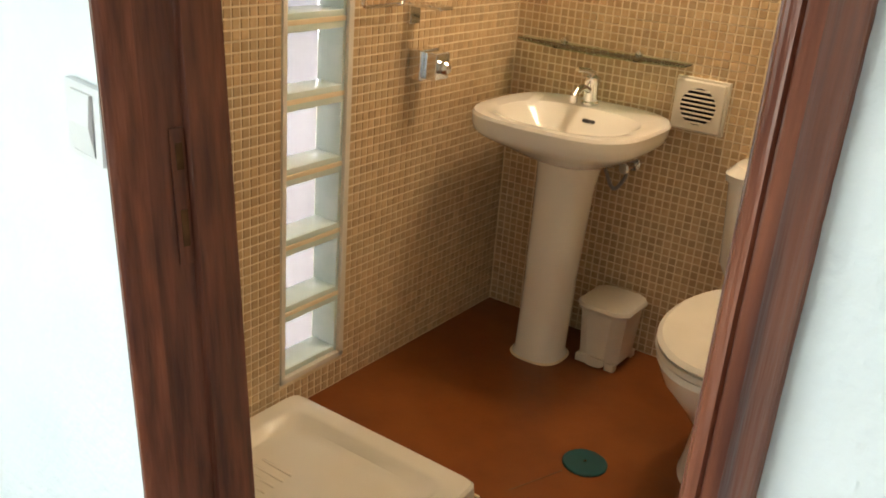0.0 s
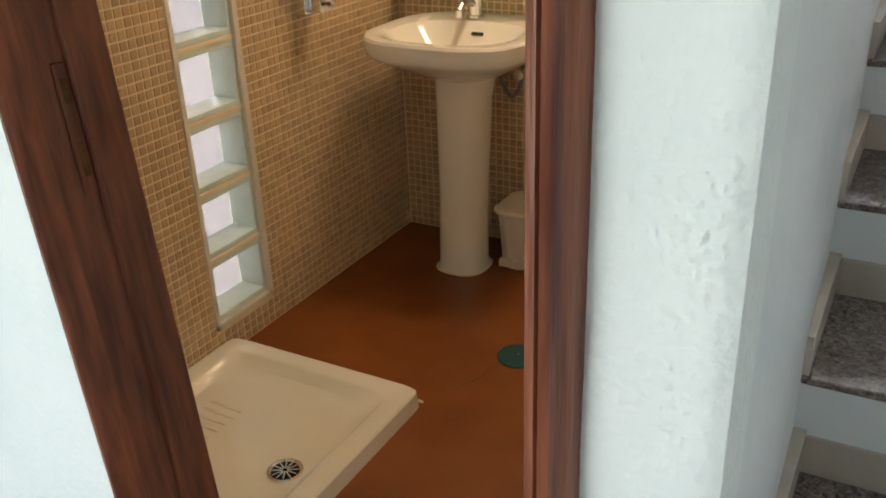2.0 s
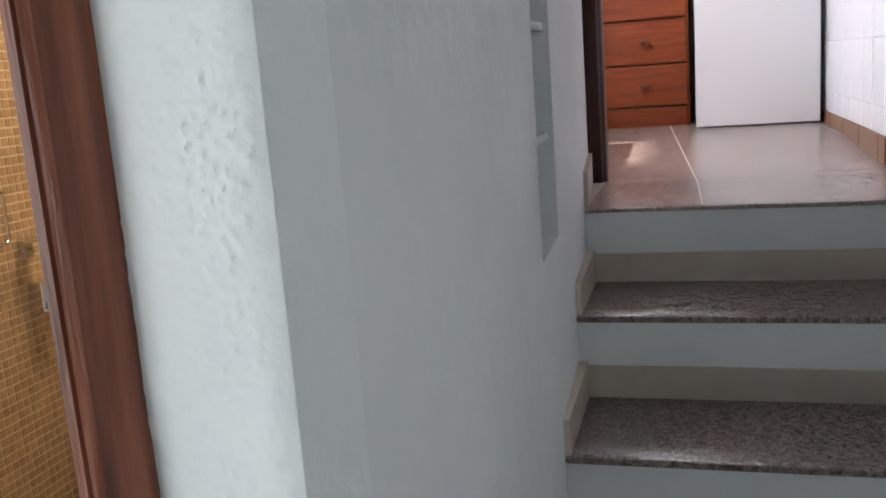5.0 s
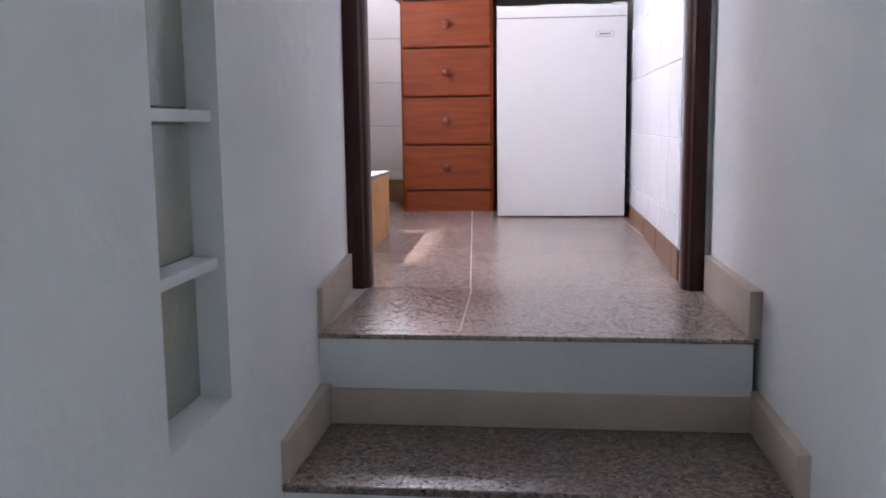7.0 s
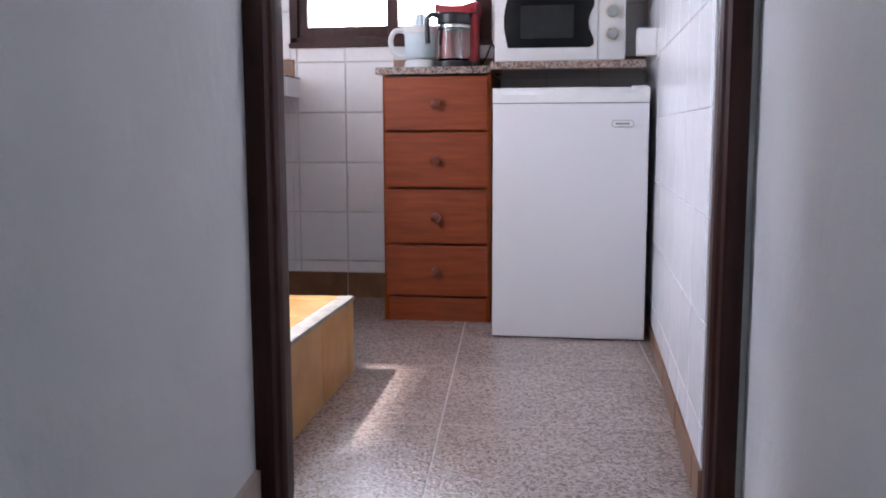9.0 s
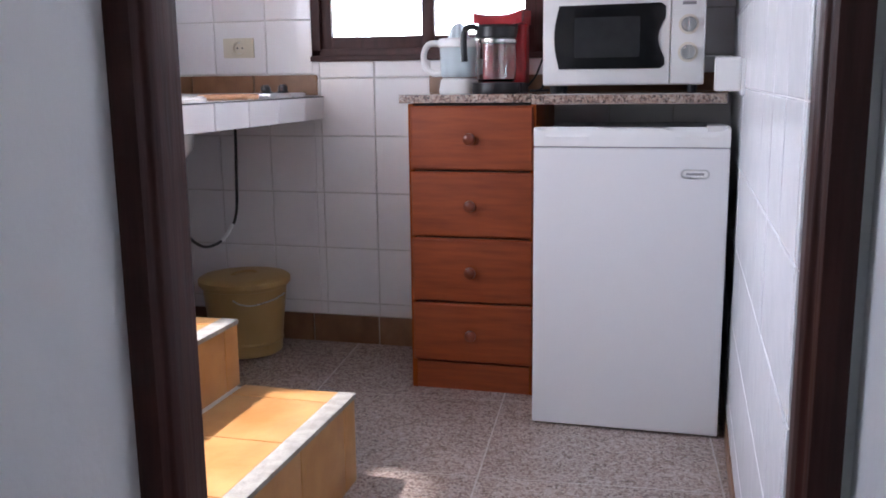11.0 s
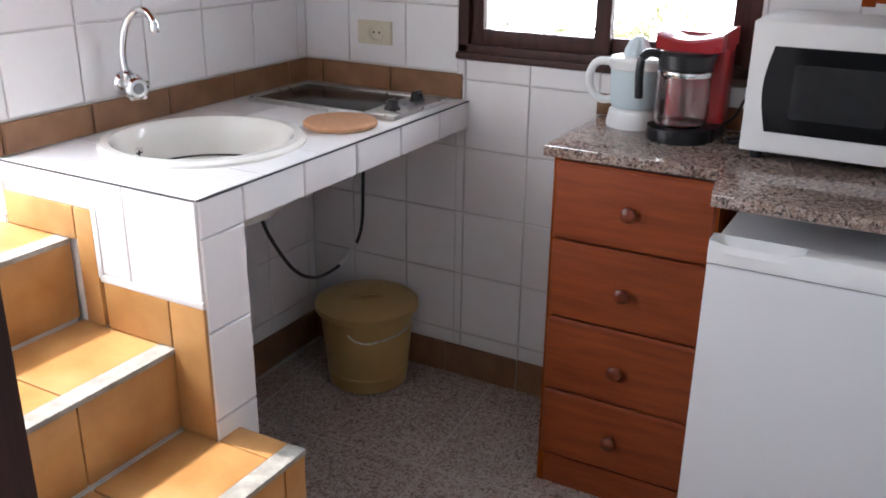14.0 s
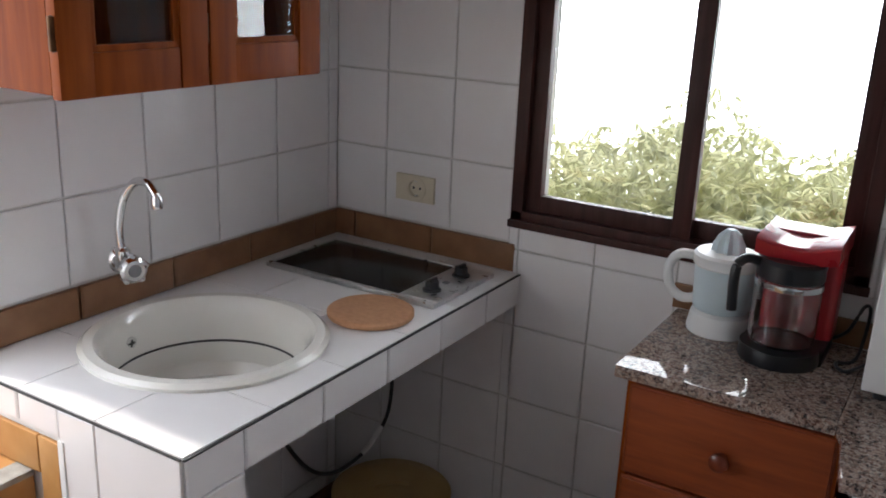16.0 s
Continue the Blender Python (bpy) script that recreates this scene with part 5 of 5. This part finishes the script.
part("seat", loft([oval(ox, -0.685, BATH + 0.380, 0.176, 0.270, 2.1), oval(ox, -0.685, BATH + 0.386, 0.180, 0.275, 2.1), oval(ox, -0.685, BATH + 0.396, 0.178, 0.273, 2.1)]), WARM_PLASTIC, tl, "ivory seat ring")
part("lid", loft([oval(ox, -0.685, BATH + 0.399, 0.174, 0.268, 2.1), oval(ox, -0.685, BATH + 0.405, 0.179, 0.273, 2.1), oval(ox, -0.685, BATH + 0.414, 0.168, 0.262, 2.1), oval(ox, -0.685, BATH + 0.418, 0.10, 0.17, 2.1)]), WARM_PLASTIC, tl, "ivory closed lid")
part("cistern", loft([oval(ox, -0.285, BATH + 0.36, 0.165, 0.075, 4.5, back=BY - 0.004), oval(ox, -0.285, BATH + 0.42, 0.195, 0.088, 4.5, back=BY - 0.004), oval(ox, -0.285, BATH + 0.645, 0.212, 0.093, 4.5, back=BY - 0.004)]), CERAMIC, tl, "white cistern")
part("cistern_lid", loft([oval(ox, -0.285, BATH + 0.646, 0.222, 0.100, 4.0, back=BY - 0.002), oval(ox, -0.285, BATH + 0.665, 0.225, 0.102, 4.0, back=BY - 0.002), oval(ox, -0.285, BATH + 0.688, 0.205, 0.085, 3.5, back=BY - 0.004), oval(ox, -0.285, BATH + 0.696, 0.13, 0.05, 3.0)]), CERAMIC, tl, "domed cistern lid")
part("neck", boxm((ox - 0.10, -0.50, BATH + 0.22), (ox + 0.10, -0.20, BATH + 0.372), 0.03, 4), CERAMIC, tl)

# pedal bin
px0, px1, py0, py1, pz = -1.345, -1.212, -0.392, -0.215, BATH
pb = thing("bathroom_bin", ((px0 + px1) / 2, (py0 + py1) / 2, pz), "small white plastic bin with a scalloped lid", "bin")
def bin_ring(z, g):
    pts = []
    for cx, cy, a in ((px1, py1, 0), (px0, py1, 90), (px0, py0, 180), (px1, py0, 270)):
        sx_, sy_ = (1 if cx == px1 else -1), (1 if cy == py1 else -1)
        seq = [(0.0, -0.030), (-0.006, -0.022), (-0.012, -0.012), (-0.022, -0.006), (-0.030, 0.0)]
        if a in (90, 270):
            seq = [(q, p) for p, q in seq]
        for p, q in (seq if a in (0, 180) else seq):
            pts.append((cx + sx_ * (p + g), cy + sy_ * (q + g), z))
    c = (sum(p[0] for p in pts) / len(pts), sum(p[1] for p in pts) / len(pts))
    return sorted(pts, key=lambda p: math.atan2(p[1] - c[1], p[0] - c[0]))


part("body", loft([bin_ring(pz + 0.014, -0.012), bin_ring(pz + 0.08, -0.008), bin_ring(pz + 0.150, -0.003)]), WARM_PLASTIC, pb, "white tapering body")
for x, y in ((px0 + 0.025, py0 + 0.025), (px1 - 0.025, py0 + 0.025), (px0 + 0.025, py1 - 0.025), (px1 - 0.025, py1 - 0.025)):
    part("foot", boxm((x - 0.013, y - 0.013, pz), (x + 0.013, y + 0.013, pz + 0.020), 0.003), WARM_PLASTIC, pb)
part("lid", loft([bin_ring(pz + 0.151, 0.003), bin_ring(pz + 0.160, 0.006), bin_ring(pz + 0.168, 0.002), bin_ring(pz + 0.174, -0.020)]), WARM_PLASTIC, pb, "scalloped white lid")
part("pedal", prism([(px0 + 0.035, -0.0)] + [((px0 + px1) / 2 - 0.032 * math.cos(math.pi * k / 10), -0.012 * math.sin(math.pi * k / 10)) for k in range(11)] + [(px1 - 0.035, 0.0), (px1 - 0.035, 0.012), (px0 + 0.035, 0.012)], py0 - 0.004, py0 + 0.006, "y"), WARM_PLASTIC, pb, "curved front apron", Matrix.Translation((0, 0, pz + 0.018)))

PBM = Matrix.Translation(((px0 + px1) / 2, py0, pz)) @ Matrix.Diagonal((1.16, 1.02, 1.17, 1)) @ Matrix.Translation((-(px0 + px1) / 2, -py0, -pz))
for o in pb.children:
    o.data.transform(PBM)

# shower tray
TX0, TX1, TY0, TY1, TZ = BX + 0.004, -1.190, -1.745, -1.135, BATH + 0.046
sh = thing("shower_tray", ((TX0 + TX1) / 2, (TY0 + TY1) / 2, BATH), "square cream shower tray with a ribbed floor", "shower tray")
tcx, tcy, ta, tb = (TX0 + TX1) / 2, (TY0 + TY1) / 2, (TX1 - TX0) / 2, (TY1 - TY0) / 2
part("basin", loft([oval(tcx, tcy, BATH, ta + 0.004, tb + 0.004, 24), oval(tcx, tcy, TZ - 0.006, ta, tb, 24), oval(tcx, tcy, TZ, ta - 0.006, tb - 0.006, 24), oval(tcx, tcy, TZ - 0.001, ta - 0.045, tb - 0.045, 14), oval(tcx, tcy, TZ - 0.006, ta - 0.056, tb - 0.056, 12), oval(tcx, tcy, TZ - 0.026, ta - 0.078, tb - 0.078, 10), oval(tcx, tcy, TZ - 0.030, ta - 0.11, tb - 0.11, 8), oval(tcx + 0.1, tcy - 0.05, TZ - 0.034, 0.05, 0.05, 2)]), TRAY_WHITE, sh, "shallow cream enamel basin")
dc = (-1.320, -1.500)
part("drain", join(lathe([(0.040, TZ - 0.033), (0.040, TZ - 0.027), (0.034, TZ - 0.026), (0.030, TZ - 0.029)], (dc[0], dc[1], 0), 32)), CHROME, sh, "round chrome drain")
part("drain_grid", lathe([(0.031, TZ - 0.0285), (0.0, TZ - 0.0285)], (dc[0], dc[1], 0), 24), SEAM, sh, "dark drain grid")
for k in range(6):
    a = math.pi * k / 6
    part("drain_bar", boxm((-0.030, -0.002, TZ - 0.0285), (0.030, 0.002, TZ - 0.0265)), CHROME, sh, "chrome bar", Matrix.Translation((dc[0], dc[1], 0)) @ pose(0, 0, 0, 0, 0, math.degrees(a)))
for k in range(7):
    y = -1.37 - 0.028 * k
    part("rib", lathe([(0.0, -0.05), (0.0045, -0.046), (0.0045, 0.046), (0.0, 0.05)], (-1.60, y, TZ - 0.0305), 10, "x", 1, 0.5), TRAY_WHITE, sh, "moulded anti-slip rib")
part("seal", boxm((TX0 - 0.003, TY1, BATH), (TX1 + 0.003, TY1 + 0.006, BATH + 0.006), 0.002), MOSAIC_GROUT, sh, "pale sealant line")

dcv = thing("floor_drain_cover", (-1.065, -0.842, BATH), "round teal plastic drain cover in the floor", "drain cover")
part("disc", lathe([(0.0, 0.0), (0.056, 0.0), (0.056, 0.004), (0.053, 0.0065), (0.0, 0.0075)], (-1.065, -0.842, BATH), 48), TEAL, dcv)
part("screw", lathe([(0.004, 0.007), (0.004, 0.009), (0.0, 0.009)], (-1.065, -0.842, BATH), 12), CHROME, dcv, "small metal screw")

# chrome fittings on the mosaic wall
mxr = thing("shower_mixer", (BX, -0.68, -0.145), "square chrome shower mixer on the mosaic wall", "shower mixer")
part("body", boxm((BX, -0.735, -0.188), (BX + 0.045, -0.655, -0.108), 0.005, 3), CHROME, mxr, "square chrome body")
part("front_block", boxm((BX + 0.045, -0.720, -0.182), (BX + 0.085, -0.660, -0.112), 0.005, 3), CHROME, mxr)
part("knob", lathe([(0.017, 0.0), (0.019, 0.012), (0.012, 0.020), (0.0, 0.022)], (BX + 0.085, -0.690, -0.150), 24, "x"), CHROME, mxr, "round chrome knob")
hk = thing("shower_holder", (BX, -0.72, 0.0), "flat chrome holder bracket on the mosaic wall", "holder")
part("plate", boxm((BX, -0.745, -0.045), (BX + 0.010, -0.700, 0.010), 0.003), CHROME, hk)
part("arm", boxm((BX + 0.008, -0.745, 0.000), (BX + 0.105, -0.690, 0.010), 0.003), CHROME, hk, "flat chrome arm")
rg = thing("towel_ring", (BX, -0.90, 0.14), "square chrome towel ring on the mosaic wall", "towel ring")
part("post", lathe([(0.018, 0.0), (0.018, 0.008), (0.009, 0.010), (0.009, 0.036), (0.0, 0.038)], (BX, -0.905, 0.142), 20, "x"), CHROME, rg)
part("ring", tube([(BX + 0.030, y, z) for y, z in rounded(-0.955, 0.012, -0.800, 0.142, 0.012, 4)], 0.0045, 8, False, True), CHROME, rg, "square chrome ring")

# ---- outside: hillside, trees, glowing card for the bright distance ----
gm = bmesh.new()
rows = [[gm.verts.new((x, y, z)) for x in (-900, -30, 30, 900)] for y, z in ((-900, -1.35), (-6, -1.35), (2.2, -1.35), (5, -1.6), (9, -2.3), (14, -4.2), (60, -24), (900, -330))]
for a, b in zip(rows, rows[1:]):
    for k in range(3):
        gm.faces.new((a[k], a[k + 1], b[k + 1], b[k]))
structure("ground", gm, GROUND, "dry hillside ground falling away beyond the house")
# tall emitting card added as overexposed sky, lighting and reflecting in the kitchen
structure("backdrop", boxm((-900, 820, -330), (900, 822, 760)), SKY_GLOW, "glowing card standing in for the bright sky and distance")


def leaf_crown(seed, radius, height, count):
    rnd = random.Random(seed)
    vs, fs = [], []
    lumps = [(Vector((rnd.gauss(0, 0.42) * radius, rnd.gauss(0, 0.42) * radius, height * rnd.uniform(0.50, 1.0))), rnd.uniform(0.25, 0.48) * radius) for _ in range(16)]
    for _ in range(count):
        c, r = rnd.choice(lumps)
        d = Vector((rnd.gauss(0, 1), rnd.gauss(0, 1), rnd.gauss(0, 0.8))).normalized()
        p = c + d * r * rnd.uniform(0.72, 1.02)
        for k in range(rnd.randint(4, 7)):
            a = rnd.uniform(0, 6.28)
            w = Vector((math.cos(a), math.sin(a), rnd.uniform(-0.9, 0.35))).normalized()
            s = w.cross(Vector((0, 0, 1))).normalized()
            L = rnd.uniform(0.09, 0.17)
            b = len(vs)
            droop = Vector((0, 0, -0.25 * L))
            vs += [p, p + w * L * 0.45 + s * L * 0.15, p + w * L + droop, p + w * L * 0.45 - s * L * 0.15]
            fs.append((b, b + 1, b + 2, b + 3))
    me = bpy.data.meshes.new("crown")
    me.from_pydata([tuple(v) for v in vs], [], fs)
    bm = bmesh.new()
    bm.from_mesh(me)
    bpy.data.meshes.remove(me)
    return bm


def tree(at, seed, radius, height):
    rnd = random.Random(seed)
    t = thing("mango_tree", (0, 0, 0), "leafy mango tree with drooping sunlit leaves", "tree", "trees outside the window")
    part("trunk", tube([(0, 0, -0.2), (0.05, 0.02, height * 0.25), (-0.03, 0.04, height * 0.5), (0.04, 0, height * 0.75)], lambda u: 0.12 - 0.07 * u, 10), BARK, t, "rough brown trunk")
    for k in range(5):
        a = 6.28 * k / 5 + rnd.random()
        part("limb", tube([(0, 0, height * 0.38), (math.cos(a) * radius * 0.35, math.sin(a) * radius * 0.35, height * 0.6), (math.cos(a) * radius * 0.62, math.sin(a) * radius * 0.62, height * 0.82)], lambda u: 0.05 - 0.035 * u, 7), BARK, t, "brown limb")
    tagged(part("crown", leaf_crown(seed, radius, height, 1500), LEAF, t, "dense long green leaves", None, False), kind="stuff")
    t.location = at
    return t


t1 = tree((-2.3, 8.2, -2.3), 3, 1.5, 2.45)
t2 = tree((-0.4, 7.6, -2.2), 8, 1.35, 2.25)
for src, x, y, z, r in ((t1, 1.4, 8.6, -2.3, 60), (t2, -4.4, 8.8, -2.5, 130), (t1, -1.2, 10.6, -2.9, 200), (t2, 0.8, 11.4, -3.2, 15), (t1, -3.4, 11.4, -3.1, 300), (t2, 3.4, 9.6, -2.6, 250), (t2, -1.4, 6.9, -2.3, 80), (t1, -6.5, 9.8, -2.6, 20)):
    copy_thing(src, pose(x, y, z, 0, 0, r))

# ---- tiles of walls and floors ----
P = 0.193
BACK = plane_frame((0, YB, 0), (1, 0, 0), (0, 0, 1))
EAST = plane_frame((XK, 0, 0), (0, -1, 0), (0, 0, 1))
lay_tiles(wall_back, BACK, [(-1.472, 0.152, WX0 - 0.001, CZ - 0.02), (-1.472, 0.986, WX0 - 0.001, TOP), (WX0, 0.152, -0.50, WZ0 - 0.014), (-0.50, 0.60, XK, WZ0 - 0.014), (WX1 + 0.002, WZ0 - 0.012, XK, TOP), (WX0, WZ1 + 0.002, WX1, TOP)], (-0.930, 0.196), (P, P), 0.004, 0.005, WALL_TILE, "wall_tile", 0, 0.002, 0.12)
lay_tiles(wall_left, LW, [(-LEN + 0.002, 0.152, -0.006, CZ - 0.02)], (-0.041, 0.205), (P, P), 0.004, 0.005, WALL_TILE, "wall_tile", 0, 0.002, 0.12)
lay_tiles(wall_left, LW, [(-LEN + 0.002, 0.986, -0.006, TOP)], (-0.041, 1.159), (0.1965, 0.187), 0.004, 0.005, WALL_TILE, "wall_tile", 0, 0.002, 0.12)
lay_tiles(wall_right, EAST, [(-YB + 0.006, 0.085, -0.115, TOP)], (-1.30, 0.16), (P, P), 0.0025, 0.004, WALL_TILE_PAINTED, "wall_tile", 0, 0.0015, 0.2)
# brown strips
lay_tiles(wall_back, BACK, [(-1.475, 0.0, -0.50, 0.150)], (-0.741, 0.0), (0.245, 0.150), 0.004, 0.009, BROWN_TILE, "skirting_tile")
lay_tiles(wall_back, BACK, [(-1.475, CZ + 0.001, -0.937, 0.980)], (-1.174, CZ), (0.237, 0.20), 0.004, 0.010, BROWN_TILE, "skirting_tile")
lay_tiles(wall_left, LW, [(-LEN + 0.13, 0.0, -0.006, 0.150)], (-0.12, 0.0), (0.245, 0.150), 0.004, 0.009, BROWN_TILE, "skirting_tile")
lay_tiles(wall_left, LW, [(-LEN + 0.002, CZ + 0.001, -0.012, 0.980)], (-0.100, CZ), (0.237, 0.20), 0.004, 0.010, BROWN_TILE, "skirting_tile")
lay_tiles(wall_right, EAST, [(-YB + 0.006, 0.0, -0.115, 0.080)], (-1.20, 0.0), (0.33, 0.10), 0.003, 0.007, BROWN_TILE, "skirting_tile")
# counter: top, front edge, end face, pier


def top_tiles():
    """Counter-top tiles, cut round the sink."""
    n = 64
    for i in range(-1, 3):
        for j in range(-1, 6):
            x0, y0 = CX + 0.0005 - P * (i + 1), CY0 + 0.0005 + P * j
            c = clip([(x0 + 0.0015, y0 + 0.0015), (x0 + P - 0.0015, y0 + 0.0015), (x0 + P - 0.0015, y0 + P - 0.0015), (x0 + 0.0015, y0 + P - 0.0015)], wall_x(CY0) + 0.002, CY0, CX, YB - 0.008)
            if not c:
                continue
            xs, ys = [p[0] for p in c], [p[1] for p in c]
            m = 14
            cols = [(min(xs) + (max(xs) - min(xs)) * a / m) for a in range(m + 1)]
            bm = bmesh.new()
            for a in range(m):
                for b in range(m):
                    u0, u1 = cols[a], cols[a + 1]
                    v0, v1 = min(ys) + (max(ys) - min(ys)) * b / m, min(ys) + (max(ys) - min(ys)) * (b + 1) / m
                    if all((Vector((u, v)) - SC.xy).length < SR - 0.004 for u in (u0, u1) for v in (v0, v1)):
                        continue
                    bm.faces.new([bm.verts.new((u, v, CZ - 0.0005)) for u, v in ((u0, v0), (u1, v0), (u1, v1), (u0, v1))])
            if not bm.faces:
                bm.free()
                continue
            bmesh.ops.remove_doubles(bm, verts=bm.verts[:], dist=1e-5)
            ex = bmesh.ops.extrude_face_region(bm, geom=bm.faces[:])
            for v in [g for g in ex["geom"] if isinstance(g, bmesh.types.BMVert)]:
                v.co.z = CZ - 0.010
            for v in bm.verts:
                d = v.co.xy - SC.xy
                if d.length < SR - 0.016:
                    v.co.xy = SC.xy + d.normalized() * (SR - 0.016)
            bmesh.ops.recalc_face_normals(bm, faces=bm.faces[:])
            part("counter_tile", bm, WALL_TILE, ct, "", None, False)


top_tiles()
FRONT = plane_frame((CX - 0.002, 0, 0), (0, 1, 0), (0, 0, 1))
lay_tiles(ct, FRONT, [(0.966, 0.832, YB - 0.006, CZ - 0.004), (CY0 + 0.002, 0.0, 0.966, CZ - 0.004)], (0.966, 0.832), (P, P), 0.003, 0.008, WALL_TILE, "edge_tile")
PIERB = plane_frame((0, 0.962, 0), (-1, 0, 0), (0, 0, 1))
lay_tiles(ct, PIERB, [(0.928, 0.0, 1.468, 0.838)], (0.928, 0.832), (P, P), 0.003, 0.006, WALL_TILE, "pier_tile")
ENDF = plane_frame((0, CY0 + 0.004, 0), (1, 0, 0), (0, 0, 1))
lay_tiles(ct, ENDF, [(-1.200, 0.706, CX, CZ - 0.004), (-1.468, 0.855, -1.200, CZ - 0.004)], (-1.112, 0.706), (P, 0.40), 0.003, 0.008, WALL_TILE, "end_tile")
for a, b in (((-1.012, 0.405), (CX + 0.001, 0.692)), ((-1.192, 0.590), (-1.016, 0.692)), ((-1.255, 0.590), (-1.205, 0.842)), ((-1.468, 0.772), (-1.259, 0.842)), ((CX - 0.08, 0.242), (CX + 0.001, 0.402))):
    part("stepped_skirting", boxm((a[0], CY0 - 0.006, a[1]), (b[0], CY0 + 0.006, b[1]), 0.002), OCHRE_TILE, ct, "ochre tile strip following the steps")
part("skirting_cap", join(boxm((-1.200, CY0 - 0.0065, 0.692), (CX + 0.002, CY0 + 0.006, 0.707), 0.002), boxm((-1.204, CY0 - 0.0065, 0.70), (-1.190, CY0 + 0.006, 0.85), 0.002)), PALE_GROUT, ct, "white grout ridge")
part("pier_skirting", boxm((-1.46, 0.969, 0.0), (CX - 0.004, 0.984, 0.150), 0.002), BROWN_TILE, ct, "dark brown skirting tile")
# floor tiles
FLO = plane_frame((0, 0, -0.0011), (1, 0, 0), (0, 1, SLOPE))
lay_tiles(kitchen_floor, FLO, [(-1.45, 0.0, XR - 0.002, YB - 0.002)], (-0.112, 0.018), (0.565, 0.488), 0.0045, 0.0009, TERRAZZO, "floor_tile", 4.2, 0.0003)
LAN = plane_frame((0, 0, -0.0011), (1, 0, 0), (0, 1, 0))
lay_tiles(kitchen_floor, LAN, [(-0.362, Y0 + 0.036, XR - 0.002, 0.0)], (-0.108, 0.018), (0.565, 0.488), 0.0045, 0.0009, TERRAZZO, "floor_tile", 1.5, 0.0003)


# mosaic
MP, MG = 0.0236, 0.0036
def mosaic(parent, m, rects, picked, seed):
    rnd = np.random.RandomState(seed)
    u0s, v0s = [], []
    for u0, v0, u1, v1 in rects:
        nu, nv = int((u1 - u0 - 0.002) / MP), int((v1 - v0) / MP)
        su = (u1 - u0) / max(nu, 1)
        for i in range(nu):
            for j in range(nv):
                u0s.append(u0 + i * su + MG / 2)
                v0s.append(v0 + j * MP + MG / 2)
    u, v = np.array(u0s), np.array(v0s)
    keep = np.zeros(len(u), bool)
    if picked:
        a, b, c, d = picked
        keep = (u > a) & (v > b) & (u < c) & (v < d)
    w, e, h = MP - MG, 0.0011, 0.0022
    base = np.array([(0, 0, 0), (w, 0, 0), (w, w, 0), (0, w, 0), (e, e, h), (w - e, e, h), (w - e, w - e, h), (e, w - e, h)])
    quads = np.array([(4, 5, 6, 7), (0, 1, 5, 4), (1, 2, 6, 5), (2, 3, 7, 6), (3, 0, 4, 7)])
    ur, vr = u[~keep], v[~keep]
    n = len(ur)
    vs = base[None] + np.stack([ur, vr, np.zeros(n)], 1)[:, None]
    vs[:, 4:, 2] += rnd.uniform(-0.0005, 0.0006, (n, 1))
    fs = (quads[None] + 8 * np.arange(n)[:, None, None]).reshape(-1, 4)
    me = bpy.data.meshes.new("mosaic")
    me.from_pydata(vs.reshape(-1, 3).tolist(), [], fs.tolist())
    me.materials.append(MOSAIC)
    ob = new("mosaic", me)
    ob.parent = parent
    ob.matrix_basis = m
    tagged(ob, "small tan glazed mosaic tiles", kind="stuff")
    if picked:
        me = bpy.data.meshes.new("mosaic_tile")
        me.from_pydata(base.tolist(), [], quads.tolist())
        me.materials.append(MOSAIC_PIECE)
        for x, y in zip(u[keep], v[keep]):
            o = new("mosaic_tile", me)
            o.parent = parent
            o.matrix_basis = m @ Matrix.Translation((x, y, 0))


BWEST = plane_frame((BX, 0, 0), (0, 1, 0), (0, 0, 1))
BNORTH = plane_frame((0, BY, 0), (1, 0, 0), (0, 0, 1))
mosaic(bath_left, BWEST, [(-2.05, BATH + 0.002, GY0, BT), (GY1, BATH + 0.002, BY - 0.003, BT), (GY0, BATH + 0.002, GY1, GZ0)], (-1.50, -0.62, -1.19, -0.08), 2)
mosaic(bath_back, BNORTH, [(BX + 0.003, BATH + 0.002, -0.456, BT)], None, 4)
